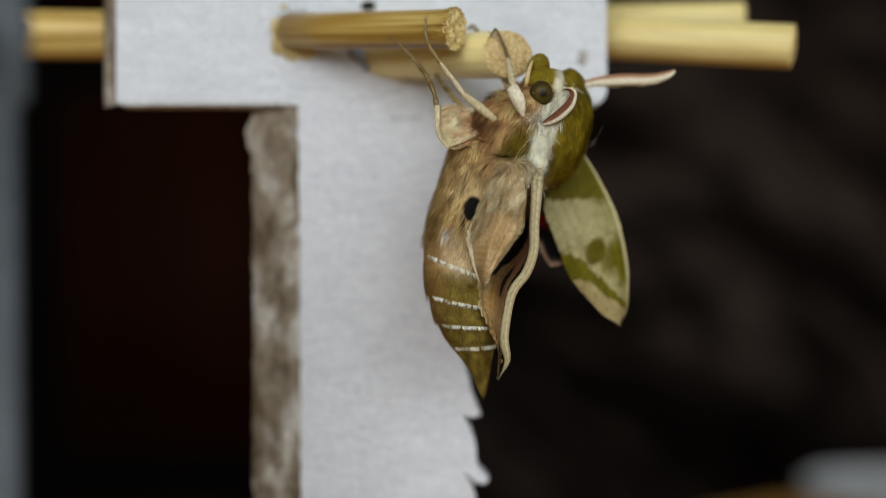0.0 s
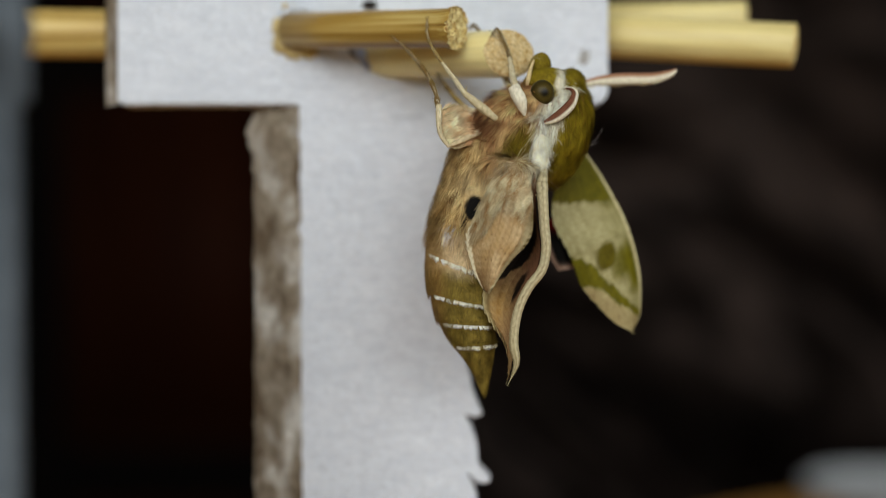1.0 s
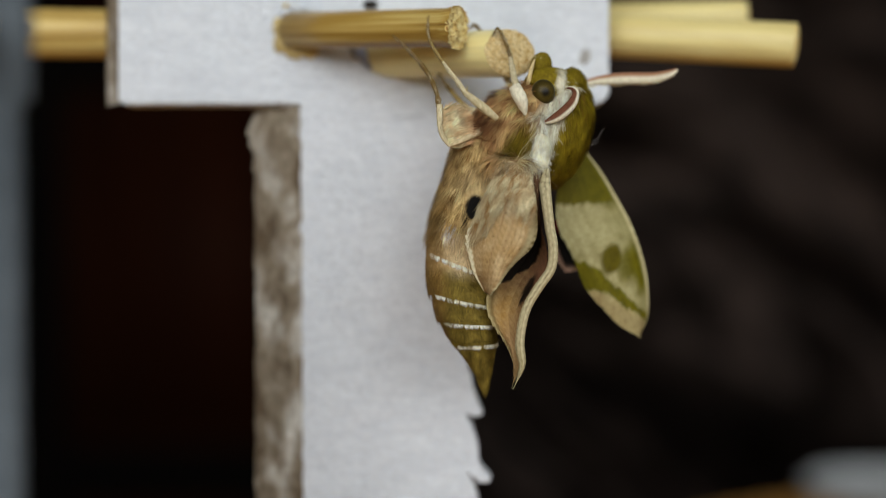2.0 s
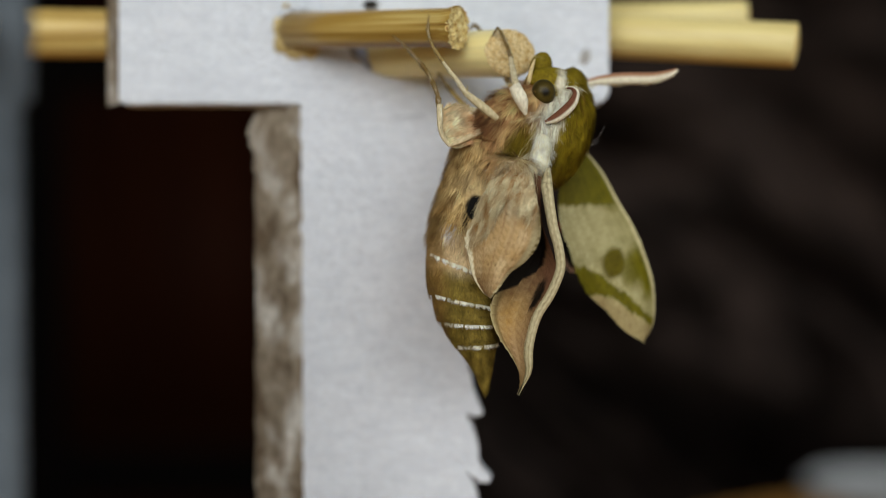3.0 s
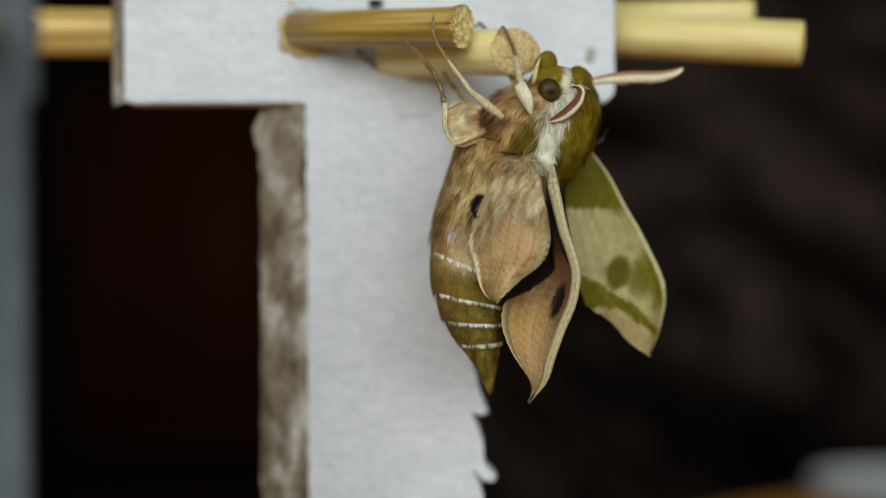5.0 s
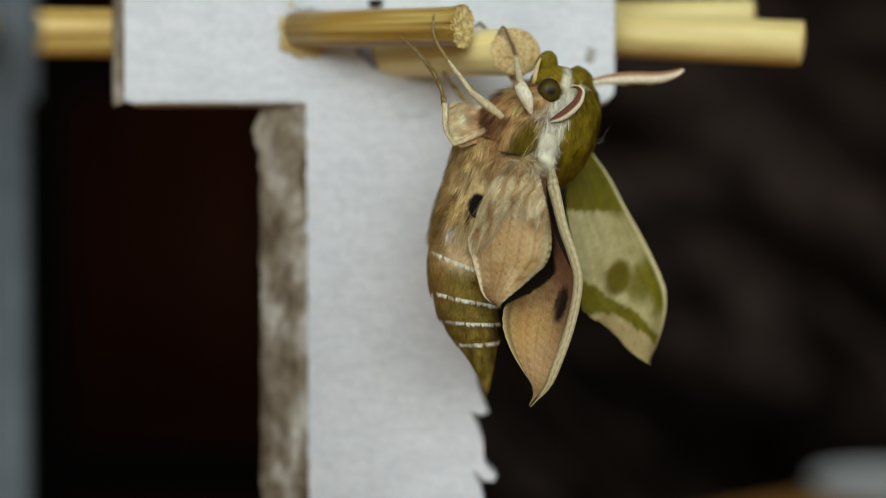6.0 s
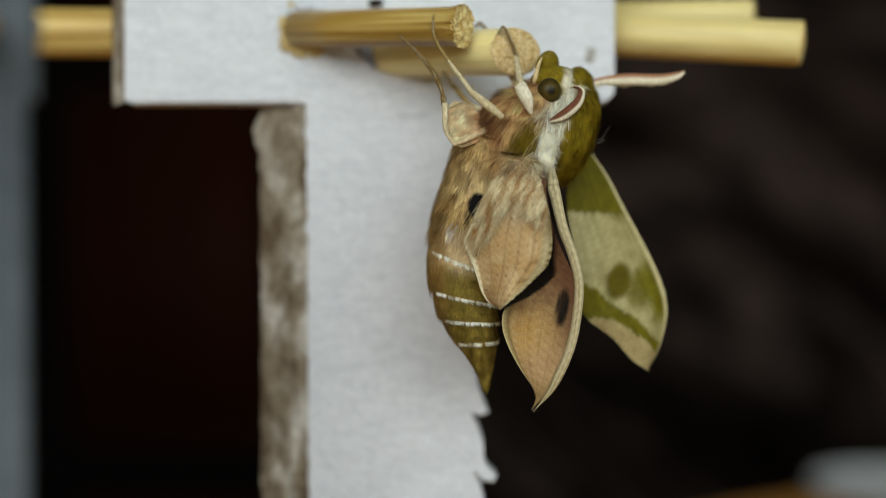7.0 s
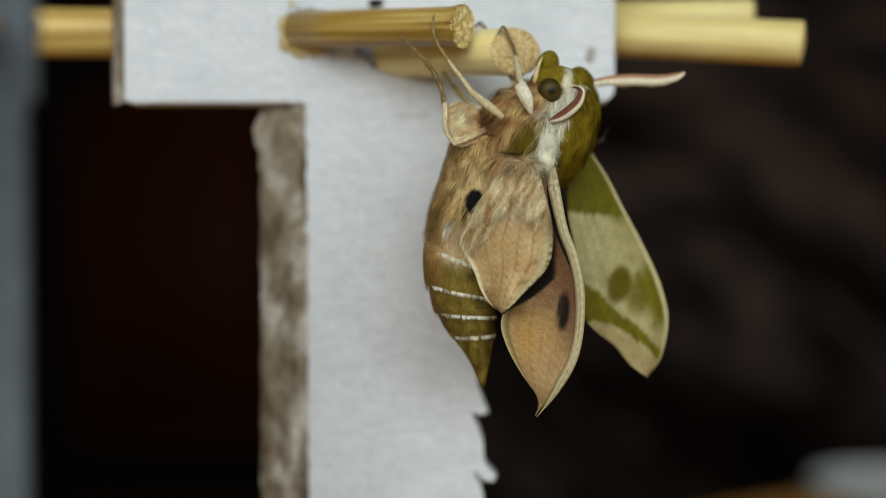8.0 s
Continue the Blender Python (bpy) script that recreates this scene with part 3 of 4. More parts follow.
def along(s0, s1, n=5, swell=0.0):
    s = np.linspace(s0, s1, n)
    c = spline(SPINE, s)
    r = spline([[g] for g in GIRTH], s)[:, 0] * (1 + swell * np.linspace(-0.4, 1, n))
    return [tuple(p) for p in c], list(r)


def abdomen():
    rings = []
    cuts = (0.0, 0.365, 0.505, 0.605, 0.735, 1.0)
    for i in range(5):
        pts, rad = along(cuts[i] - (0.02 if i else 0), cuts[i + 1] + 0.008, 7, 0.1 if 0 < i < 4 else 0.0)
        shape = tube(pts, rad, 26, 40, 0.92)
        dense = tube(pts, rad, 90, 110, 0.92) if i == 0 else shape
        for form, sides in ((shape, 40), (dense, 110)):
            if form is shape and sides == 110:
                continue
            v = form[0]
            rings_in = (len(v) - 2) // sides
            for k in range(rings_in):
                f = k / (rings_in - 1)
                lean = 0.34 * (f if i == 0 else 1 - f ** 0.5 if i == 4 else 1)
                seg = v[k * sides:(k + 1) * sides]
                seg[:, 2] -= lean * (seg[:, 0] - seg[:, 0].mean())
        ob = painted("abdomen_ring", dense, abdomen_colour, CHITIN, moth, "beige furred base of the abdomen" if i == 0 else "olive abdomen ring with a pale fringe")
        if i == 0:
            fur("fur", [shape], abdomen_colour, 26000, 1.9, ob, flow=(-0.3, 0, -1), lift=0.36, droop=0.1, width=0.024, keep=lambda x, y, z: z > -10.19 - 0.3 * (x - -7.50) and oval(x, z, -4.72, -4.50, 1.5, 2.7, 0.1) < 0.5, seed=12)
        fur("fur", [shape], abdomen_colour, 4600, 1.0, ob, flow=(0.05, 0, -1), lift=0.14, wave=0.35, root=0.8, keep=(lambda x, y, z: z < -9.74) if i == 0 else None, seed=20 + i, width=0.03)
        if i < 4:
            v, f = shape
            mid, girth = pts[-1][0], rad[-1]
            band = np.array(v[-2 - 40 * 3:-2 - 40])
            bf = [(a, (a + 1) % 40, 40 + (a + 1) % 40, 40 + a) for a in range(40)]
            fur("fringe", [(band, bf)], lambda x, y, z: blend(lin(252, 244, 222), lin(190, 160, 108), min(1, max(0, 0.45 * speck(x, z, 1.1, 21)))), 2300 if i == 0 else 1700, 0.6 if i == 0 else 0.6, ob, flow=(0.02, 0, -1), lift=0.34 if i == 0 else 0.24, seed=30 + i, width=0.026, wave=0.5, root=0.8, keep=lambda x, y, z: x > mid - 0.8 * girth + 0.9 * speck(x, z, 1.5, 2), label="white fringe of scales")
        rings.append(ob)
    return rings


RINGS = abdomen()


# head
def head_colour(x, y, z):
    n = speck(x, z, 2, 5) * 0.6
    c = blend(OLIVE, DEEP, 0.35 + n)
    c = blend(c, WHITE, oval(x, z, 6.30, 11.09, 0.55, 2.0, 0.3, -6))
    return blend(c, blend(WHITE, BEIGE, 0.3), oval(x, z, 4.87, 7.12, 3.0, 1.2, 0.4, 30))


def head():
    skull = blob((5.10, 0.00, 10.12), (3.6, 3.8, 3.3), 20, lump=0.05)
    ob = painted("head", skull, head_colour, CHITIN, moth, "olive head with a white stripe")
    crest = blob((7.50, 0.00, 10.12), (2.2, 3.2, 3.2), 20)
    painted("crest", crest, head_colour, CHITIN, ob, "olive crest")
    fur("fur", [skull], head_colour, 3000, 0.8, ob, flow=(0.5, 0, -0.8), lift=0.3, keep=lambda x, y, z: (x > 5.70 or z < 7.80) and oval(x, z, 4.10, 9.55, 1.3, 1.4, 0.05) < 0.5, seed=41)
    fur("fur", [crest], head_colour, 2600, 1.0, ob, flow=(0.6, 0, -0.8), lift=0.35, seed=42)
    palp = blob((3.95, 0.30, 13.35), (1.5, 1.6, 2.1), 14)
    painted("palp", palp, lambda x, y, z: blend(OLIVE, DEEP, 0.5), CHITIN, ob, "olive palp with a pale rim")
    fur("fur", [palp], lambda x, y, z: blend(OLIVE, CREAM, step(13.87, 14.69, z)), 500, 0.5, ob, flow=(0.6, 0, 0.6), lift=0.3, seed=43)
    eye_shape = blob((3.90, -3.75, 9.38), (1.58, 1.5, 1.72), 0, 30, 44)
    spot = Vector((4.10, -5.25, 9.20))
    painted("eye", eye_shape, lambda x, y, z: blend(blend(lin(88, 74, 30), lin(64, 54, 22), step(0.8, 1.8, (Vector((x, y, z)) - spot).length)), BLACK, 0.9 - 0.9 * step(0.25, 0.8, (Vector((x, y, z)) - spot).length)), EYEBALL, ob, "dark olive compound eye with a black spot")
    v, f = tube([(2.10, -2.00, 10.40), (2.42, -2.00, 12.30), (3.00, -1.60, 14.10)], [0.34, 0.3, 0.14], 10, 10)
    painted("cheek", (v, f), lambda x, y, z: blend(CREAM, BEIGE, 0.5), CHITIN, ob, "whitish cheek")
    return ob


HEAD = head()


def antenna(name, points, radii, brown_side, parent, dark=0.0, n=120):
    v, f = tube(points, radii, n, 14, 0.7)
    cols = []
    for i in range(len(v)):
        k, r = i % 14, i // 14
        up = brown_side(k)
        cols.append(blend(WHITE, blend(blend(lin(200, 154, 120), lin(160, 106, 80), 0.5 + 0.5 * math.sin(r * 2.4)), lin(84, 30, 14), dark), up))
    return link(name, v * MM, f, CHITIN, parent, "white antenna with a brown comb side", colours=cols)


antenna("antenna", [(9.22, 4.00, 11.29), (10.30, 4.00, 11.83), (12.62, 4.00, 12.29), (15.71, 4.00, 12.52), (19.57, 4.00, 12.60), (21.89, 4.00, 13.14), (22.97, 4.00, 13.76)],
        [0.28, 0.42, 0.66, 0.82, 0.76, 0.55, 0.22], lambda k: 1.0 if math.sin(2 * math.pi * k / 14) > 0.3 else 0.0, HEAD)
antenna("antenna", [(7.01, -4.00, 10.00), (7.60, -5.00, 9.70), (7.91, -5.40, 8.99), (7.45, -5.60, 7.81), (6.45, -5.60, 6.73), (5.25, -5.40, 5.89), (4.07, -5.00, 5.44)],
        [0.15, 0.3, 0.45, 0.62, 0.68, 0.58, 0.25], lambda k: 1.0 if math.sin(2 * math.pi * k / 14) < 0.4 else 0.0, HEAD, 0.75)


def antenna_down():
    shape = tube([(10.30, 4.00, 11.83), (12.62, 4.00, 12.29), (15.71, 4.00, 12.52), (19.57, 4.00, 12.60), (21.89, 4.00, 13.14)], [0.42, 0.66, 0.82, 0.76, 0.55], 60, 14, 0.7)
    low = lambda x, y, z: z < 12.25 + 0.08 * (x - 12.6) - 0.3 and speck(x, 0, 0.9, 3) > 0.02
    fur("down", [shape], lambda x, y, z: blend(WHITE, BEIGE, 0.25), 1500, 0.55, HEAD, flow=(0.6, 0, -0.6), lift=0.5, keep=low, seed=47, width=0.03, root=0.9, label="pale shreds of down under the antenna")


antenna_down()


# legs: each with its femur, tibia and tarsus
def leg(name, joints, widths, colours, label, spurs=()):
    made = None
    for i, (pts, rad) in enumerate(zip(joints, widths)):
        if i == 2:
            # five joints, each widening to its end
            u = np.linspace(0, 1, 31)
            rad = list(spline([[r] for r in rad], u)[:, 0] * (0.82 + 0.42 * ((u * 5) % 1.0)))
            pts = [tuple(p) for p in spline(pts, u)]
        shape = tube(pts, rad, 62 if i == 2 else 26, 14, 0.85, rough=0.16)
        col = colours[i]
        ob = painted(("femur", "tibia", "tarsus")[i] if made else name, shape, lambda x, y, z: blend(col, BROWN, min(0.6, max(0, 0.02 + 0.25 * speck(x, z, 1.1, 3)))), CHITIN, made or moth, label if not made else "")
        made = made or ob
        fur("down", [shape], lambda x, y, z: blend(col, lin(236, 226, 204), 0.4), 260, 0.42, made, flow=tuple(np.array(pts[0]) - np.array(pts[-1])), lift=0.3, seed=60 + i, width=0.022, root=0.8)
        if i:
            fur("spines", [shape], lambda x, y, z: blend(col, lin(86, 72, 50), 0.5), 46, 0.5, made, flow=tuple(np.array(pts[-1]) - np.array(pts[0])), lift=0.75, seed=80 + i, width=0.03, root=0.9, droop=0.0, wave=0.2, cling=0.0)
    for a, b in spurs:
        v, f = tube([a, tuple((np.array(a) + np.array(b)) / 2), b], [0.13, 0.1, 0.03], 6, 6)
        link("spur", v * MM, f, CHITIN, made, "thin leg spur", colours=[CREAM] * len(v))
    return made


def legs():
    pale, grey, tan = lin(228, 212, 174), lin(128, 104, 60), lin(166, 140, 86)
    leg("foreleg", [[(1.38, -7.00, 6.11), (0.80, -7.20, 7.93), (-0.04, -7.00, 9.73)], [(0.25, -7.00, 9.52), (-0.01, -4.50, 11.80), (-0.18, -1.60, 14.31)], [(-0.18, -1.60, 14.24), (-0.52, 0.10, 16.14), (-1.18, 0.40, 17.78), (-1.76, 0.80, 18.69), (-2.52, 0.70, 17.54)]],
        [[0.22, 0.85, 0.74], [0.42, 0.42, 0.25], [0.24, 0.21, 0.18, 0.15, 0.05]], [WHITE, pale, grey], "whitish foreleg gripping the porous skewer end")
    leg("midleg", [[(-2.22, -8.00, 5.49), (-4.06, -8.20, 6.94), (-6.16, -8.00, 8.65)], [(-6.02, -8.00, 8.51), (-7.35, -7.00, 10.58), (-8.98, -5.00, 13.09)], [(-8.98, -5.00, 13.09), (-10.31, -3.00, 15.51), (-11.00, -1.30, 17.56), (-11.00, -0.90, 19.28), (-10.79, -0.40, 20.15)]],
        [[0.34, 0.54, 0.36], [0.32, 0.27, 0.2], [0.22, 0.19, 0.16, 0.13, 0.05]], [blend(pale, OLIVE, 0.12), pale, tan], "cream-coloured midleg gripping the splintered skewer",
        [((-6.02, -8.00, 8.80), (-5.96, -8.40, 9.57)), ((-6.37, -8.00, 8.51), (-6.73, -8.60, 9.12))])
    leg("hindleg", [[(-2.96, -2.50, 5.24), (-5.95, -5.00, 3.42), (-8.12, -5.00, 2.41)], [(-8.12, -5.00, 2.34), (-9.27, -5.30, 4.18), (-9.42, -5.00, 7.68)], [(-9.49, -5.00, 7.10), (-9.86, -3.60, 9.56), (-11.22, -1.20, 12.68), (-13.53, 1.00, 15.79), (-16.05, 2.90, 18.39)]],
        [[0.5, 0.38, 0.22], [0.2, 0.3, 0.42], [0.36, 0.3, 0.27, 0.2, 0.08]], [lin(222, 200, 160), pale, grey], "whitish hindleg with a dark foot on the skewer",
        [((-8.84, -5.00, 7.10), (-7.54, -5.40, 7.76)), ((-8.62, -5.00, 6.38), (-7.11, -5.00, 6.96))])
    pad = blob((-7.35, -4.60, 5.0), (2.1, 0.4, 2.8), -12, lump=0.15)
    thigh = painted("thigh", pad, lambda x, y, z: blend(lin(230, 210, 172), lin(206, 164, 122), step(-8.4, -5.55, x) * 0.7), CHITIN, moth, "furred cream and brown thigh of the hindleg")
    fur("fur", [pad], lambda x, y, z: blend(blend(lin(252, 230, 186), lin(236, 196, 148), 0.4 + speck(x, z, 1.2, 8)), lin(206, 146, 100), step(-7.2, -5.2, x) * 0.9), 3600, 1.1, thigh, flow=(0.7, 0, 0.35), lift=0.2, seed=71, width=0.022, root=0.85)
    leg("midleg", [[(-3.71, 1.00, 7.25), (-4.62, 1.00, 7.63), (-5.60, 1.00, 7.93)], [(-5.45, 1.00, 7.86), (-6.71, 2.50, 9.21), (-7.84, 4.50, 10.82)], [(-7.84, 4.50, 10.82), (-8.62, 6.00, 12.08), (-9.33, 7.50, 13.28), (-9.73, 8.40, 14.07), (-9.97, 8.60, 14.90)]],
        [[0.6, 0.5, 0.4], [0.36, 0.34, 0.3], [0.3, 0.26, 0.22, 0.2, 0.1]], [pale, tan, grey], "thin grey-brown leg behind the body")
    leg("foreleg", [[(2.11, 3.00, 9.44), (0.65, 4.00, 11.13), (-0.84, 5.00, 13.63)], [(-0.84, 5.00, 13.63), (-1.96, 6.00, 16.15), (-3.05, 6.00, 18.11)], [(-3.05, 6.00, 18.11), (-3.68, 6.00, 19.13), (-4.30, 6.20, 20.12), (-4.77, 6.40, 20.40), (-5.39, 6.60, 19.89)]],
        [[0.6, 0.5, 0.4], [0.36, 0.34, 0.3], [0.3, 0.26, 0.22, 0.2, 0.1]], [pale, tan, grey], "grey foreleg over the back of the skewer")


legs()


# ---- wings: overlapping rigid panels that spread as the wings fill ----
class Sheet:
    """A wing surface that changes with time: edge curves at the key times, and a depth profile across it."""

    def __init__(self, edges, depth, across, arch=0.0, most=3.6):
        self.edges, self.depth, self.across, self.arch, self.most = edges, depth, across, arch, most

    def at(self, s, v, t):
        """s along (0 root, 1 tip), v across; arrays. Millimetres."""
        k = self.across
        lines = [even(self.edges[t][e], s) for e in range(len(k))]
        xz = np.zeros((len(s), 2))
        for a in range(len(k) - 1):
            f = np.clip((v - k[a]) / (k[a + 1] - k[a]), 0 if a else -1, 1 if a < len(k) - 2 else 2)
            use = (v >= k[a] if a else np.ones_like(v, bool)) & ((v < k[a + 1]) if a < len(k) - 2 else np.ones_like(v, bool))
            xz[use] = (lines[a] + (lines[a + 1] - lines[a]) * f[:, None])[use]
        y = self.depth(s, v, STAGES[t])
        # what the web lacks in breadth while it is limp goes into an arch
        full = [even(self.edges[-1][e], s) for e in (0, 1)]
        now, then = np.linalg.norm(lines[1] - lines[0], axis=1), np.linalg.norm(full[1] - full[0], axis=1)
        rise = np.minimum(now * np.sqrt(0.375 * np.clip(then / np.maximum(now, 0.3) - 1, 0, 1.2)), self.most) * np.sin(np.pi * np.clip(s, 0, 1)) ** 0.5
        f = np.clip(v / k[1], 0, 1)
        y = y + self.arch * rise * 4 * f * (1 - f)
        return np.stack([xz[:, 0], y, xz[:, 1]], 1)


def staged(kept):
    """The five drawn stages with two between the first ones: the wings fill fastest at first."""
    part_way = lambda f: [[tuple(a + (b - a) * f for a, b in zip(p, q)) for p, q in zip(e0, e1)] for e0, e1 in zip(kept[0], kept[1])]
    return [kept[0], part_way(0.45), part_way(0.78)] + list(kept[1:])


class Roll:
    """The thick rolled front edge of a wing: a band of even breadth along the edge curve."""

    def __init__(self, edges, breadth, depth, bulge):
        self.edges, self.breadth, self.depth, self.bulge = edges, breadth, depth, bulge

    def at(self, s, v, t):
        e = lambda u: even(self.edges[t], u)
        c = e(s)
        d = e(np.clip(s + 0.03, 0, 1)) - e(np.clip(s - 0.03, 0, 1))
        d /= np.linalg.norm(d, axis=1)[:, None]
        side = np.stack([d[:, 1], -d[:, 0]], 1)
        w = self.breadth * (1 + 0.4 * np.exp(-s / 0.16)) * np.clip(np.minimum(0.35 + s * 9, (1.0 - s) * 6.0), 0.05, 1) ** 0.8
        xz = c + side * ((1 - v) * w)[:, None]
        y = self.depth(s, np.full_like(v, 0.75), STAGES[t]) - 0.3 + 1.6 * np.exp(-s / 0.035) - self.bulge * np.sin(np.pi * np.clip(v, 0, 1)) ** 0.7
        return np.stack([xz[:, 0], y, xz[:, 1]], 1)


PANELS = []


def wing(sheet, name, label, colour, cuts_s, cuts_v, thick, fine=(9, 7), base=None, hair=None):
    """Panels of the filled wing, each an object of its own, with rigid poses at every key time."""
    last = ref = len(STAGES) - 1
    if base is None:
        rs = sheet.at(np.array([0.0]), np.array([0.6]), last)
        base = painted(name, blob(rs[0] + np.array((0, 2.6, 0)), (0.6, 0.7, 0.9)), lambda x, y, z: CREAM, CHITIN, moth, label)
    for i in range(len(cuts_s) - 1):
        for j in range(len(cuts_v) - 1):
            es = 0.0 if i == len(cuts_s) - 2 else 0.32 * (cuts_s[i + 1] - cuts_s[i])
            ev = 0.0 if j == len(cuts_v) - 2 else 0.4 * (cuts_v[j + 1] - cuts_v[j])
            ns, nv = fine
            S, V = np.meshgrid(np.linspace(cuts_s[i], cuts_s[i + 1] + es, ns), np.linspace(cuts_v[j], cuts_v[j + 1] + ev, nv), indexing="ij")
            S, V = S.ravel(), V.ravel()
            P, grown = sheet.at(S, V, ref), sheet.at(S, V, last)
            du = sheet.at(np.clip(S + 0.004, 0, 1), V, ref) - sheet.at(np.clip(S - 0.004, 0, 1), V, ref)
            dv = sheet.at(S, V + 0.004, ref) - sheet.at(S, V - 0.004, ref)
            N = np.cross(du, dv)
            N /= np.linalg.norm(N, axis=1)[:, None] + 1e-9
            N[N[:, 1] > 0] *= -1
            dip = np.zeros(len(S))
            if es:
                dip = np.maximum(dip, np.clip((S - cuts_s[i + 1]) / es, 0, 1))
            if ev:
                dip = np.maximum(dip, np.clip((V - cuts_v[j + 1]) / ev, 0, 1))
            C = P.mean(0)
            n = len(P)
            front = P - N * (0.02 * (dip > 0) + 0.1 * dip)[:, None]
            back = front - N * thick
            verts = np.concatenate([front, back]) - C
            faces = []
            q = lambda a, b: a * nv + b
            for a in range(ns - 1):
                for b in range(nv - 1):
                    faces.append((q(a, b), q(a, b + 1), q(a + 1, b + 1), q(a + 1, b)))
                    faces.append((n + q(a, b), n + q(a + 1, b), n + q(a + 1, b + 1), n + q(a, b + 1)))
            outer = {"root": i == 0, "tip": i == len(cuts_s) - 2, "low": j == 0, "high": j == len(cuts_v) - 2}
            loop = [q(a, 0) for a in range(ns)] + [q(ns - 1, b) for b in range(1, nv)] + [q(a, nv - 1) for a in range(ns - 2, -1, -1)] + [q(0, b) for b in range(nv - 2, 0, -1)]
            for a, b in zip(loop, loop[1:] + loop[:1]):
                rows_on = (a // nv, b // nv)
                cols_on = (a % nv, b % nv)
                edge = "root" if rows_on == (0, 0) else "tip" if rows_on == (ns - 1, ns - 1) else "low" if cols_on == (0, 0) else "high"
                if outer[edge]:
                    faces.append((n + a, n + b, b, a))
            cols = [colour(p[0], p[2], s, v) for p, s, v in zip(grown, S, V)]
            if np.cross(P[q(0, 1)] - P[0], P[q(1, 1)] - P[0]) @ N[0] < 0:
                faces = [f[::-1] for f in faces]
            skin_normals = np.concatenate([N, -N])
            cols = list(cols) + list(cols)
            if hair and cuts_s[i] < 0.62:
                verts, faces, cols, skin_normals = hair(sheet, (cuts_s[i], cuts_s[i + 1]), (cuts_v[j], cuts_v[j + 1]), C, ref, verts, faces, cols, skin_normals)
            ob = link("wing_panel", verts * MM, faces, WING, base, colours=cols)
            ob.data.normals_split_custom_set_from_vertices([tuple(a) for a in skin_normals])
            rows = []
            for t in range(len(STAGES)):
                Q = sheet.at(S, V, t)
                c = Q.mean(0)
                u, _, w = np.linalg.svd((P - C).T @ (Q - c))
                sign = np.sign(np.linalg.det(w.T @ u.T))
                R = w.T @ np.diag([1, 1, sign]) @ u.T
                m = Matrix(R.tolist()).to_4x4()
                m.translation = Vector(c * MM)
                rows.append((STAGES[t], m))
            ob.matrix_basis = rows[-1][1]
            PANELS.append((ob, rows))
    return base


# near forewing: trailing edge, inner line of the costal roll, costal edge
fore_0 = ([(0.7, -0.5), (1.4, -6.2), (1.2, -8.7), (-0.4, -10.5), (-2.5, -13.7), (-3.1, -15.1), (-3.3, -17.7), (-2.6, -19.8), (-1.5, -21.9), (-1.2, -24.8)],
          [(2.6, -0.5), (2.2, -4.1), (2.2, -7.6), (2.1, -10.5), (0.7, -13.0), (-0.7, -15.1), (-1.3, -17.7), (-1.7, -20.5), (-1.7, -23.4), (-1.8, -26.8)],
          [(4.0, -0.3), (3.7, -4.1), (3.4, -7.6), (3.3, -10.9), (2.3, -13.9), (0.6, -16.2), (-0.1, -19.1), (-0.4, -21.9), (-0.2, -24.8), (-1.7, -27.0)])
fore_1 = ([(0.9, -0.6), (2.1, -6.3), (2.2, -9.2), (0.4, -11.4), (-1.7, -14.2), (-2.4, -15.6), (-2.8, -18.5), (-1.9, -20.7), (-0.6, -23.2), (-0.1, -26.0)],
          [(2.8, -1.3), (2.8, -4.2), (3.1, -7.8), (3.6, -10.6), (3.3, -13.1), (1.9, -15.6), (0.6, -18.5), (0.2, -22.1), (0.2, -25.0), (-0.5, -27.8)],
          [(4.4, -0.5), (4.5, -4.2), (4.8, -7.8), (5.1, -10.6), (4.6, -13.5), (2.9, -15.8), (1.5, -18.5), (0.9, -22.1), (1.1, -25.3), (-0.4, -28.1)])
fore_2 = ([(1.3, -0.6), (2.5, -6.3), (2.8, -9.9), (1.4, -12.1), (-0.8, -15.6), (-1.8, -17.8), (-2.2, -19.9), (-1.3, -22.8), (0.1, -25.0), (1.5, -27.8)],
          [(3.2, -1.7), (3.2, -4.9), (3.5, -7.8), (4.6, -10.6), (5.5, -13.5), (4.6, -17.1), (3.2, -19.9), (2.3, -23.5), (2.0, -26.4), (0.8, -29.2)],
          [(4.6, -0.5), (5.0, -4.2), (5.6, -7.8), (6.4, -10.6), (6.8, -13.5), (5.8, -17.1), (4.1, -19.9), (3.0, -23.5), (2.6, -26.7), (0.9, -29.5)])
fore_3 = ([(1.1, -0.8), (1.9, -6.5), (1.9, -9.7), (1.1, -12.9), (-0.3, -15.8), (-1.5, -17.6), (-1.9, -20.8), (-1.0, -23.7), (0.4, -26.2), (2.3, -29.0)],
          [(2.9, -1.8), (3.4, -5.4), (4.1, -8.6), (5.4, -11.9), (6.7, -14.7), (6.7, -17.2), (5.8, -20.8), (4.7, -24.4), (3.4, -27.6), (1.3, -30.5)],
          [(4.4, -0.6), (5.2, -4.3), (6.0, -7.9), (7.2, -11.5), (7.9, -14.4), (7.7, -17.2), (6.9, -20.8), (5.6, -24.7), (4.0, -28.3), (1.4, -30.8)])
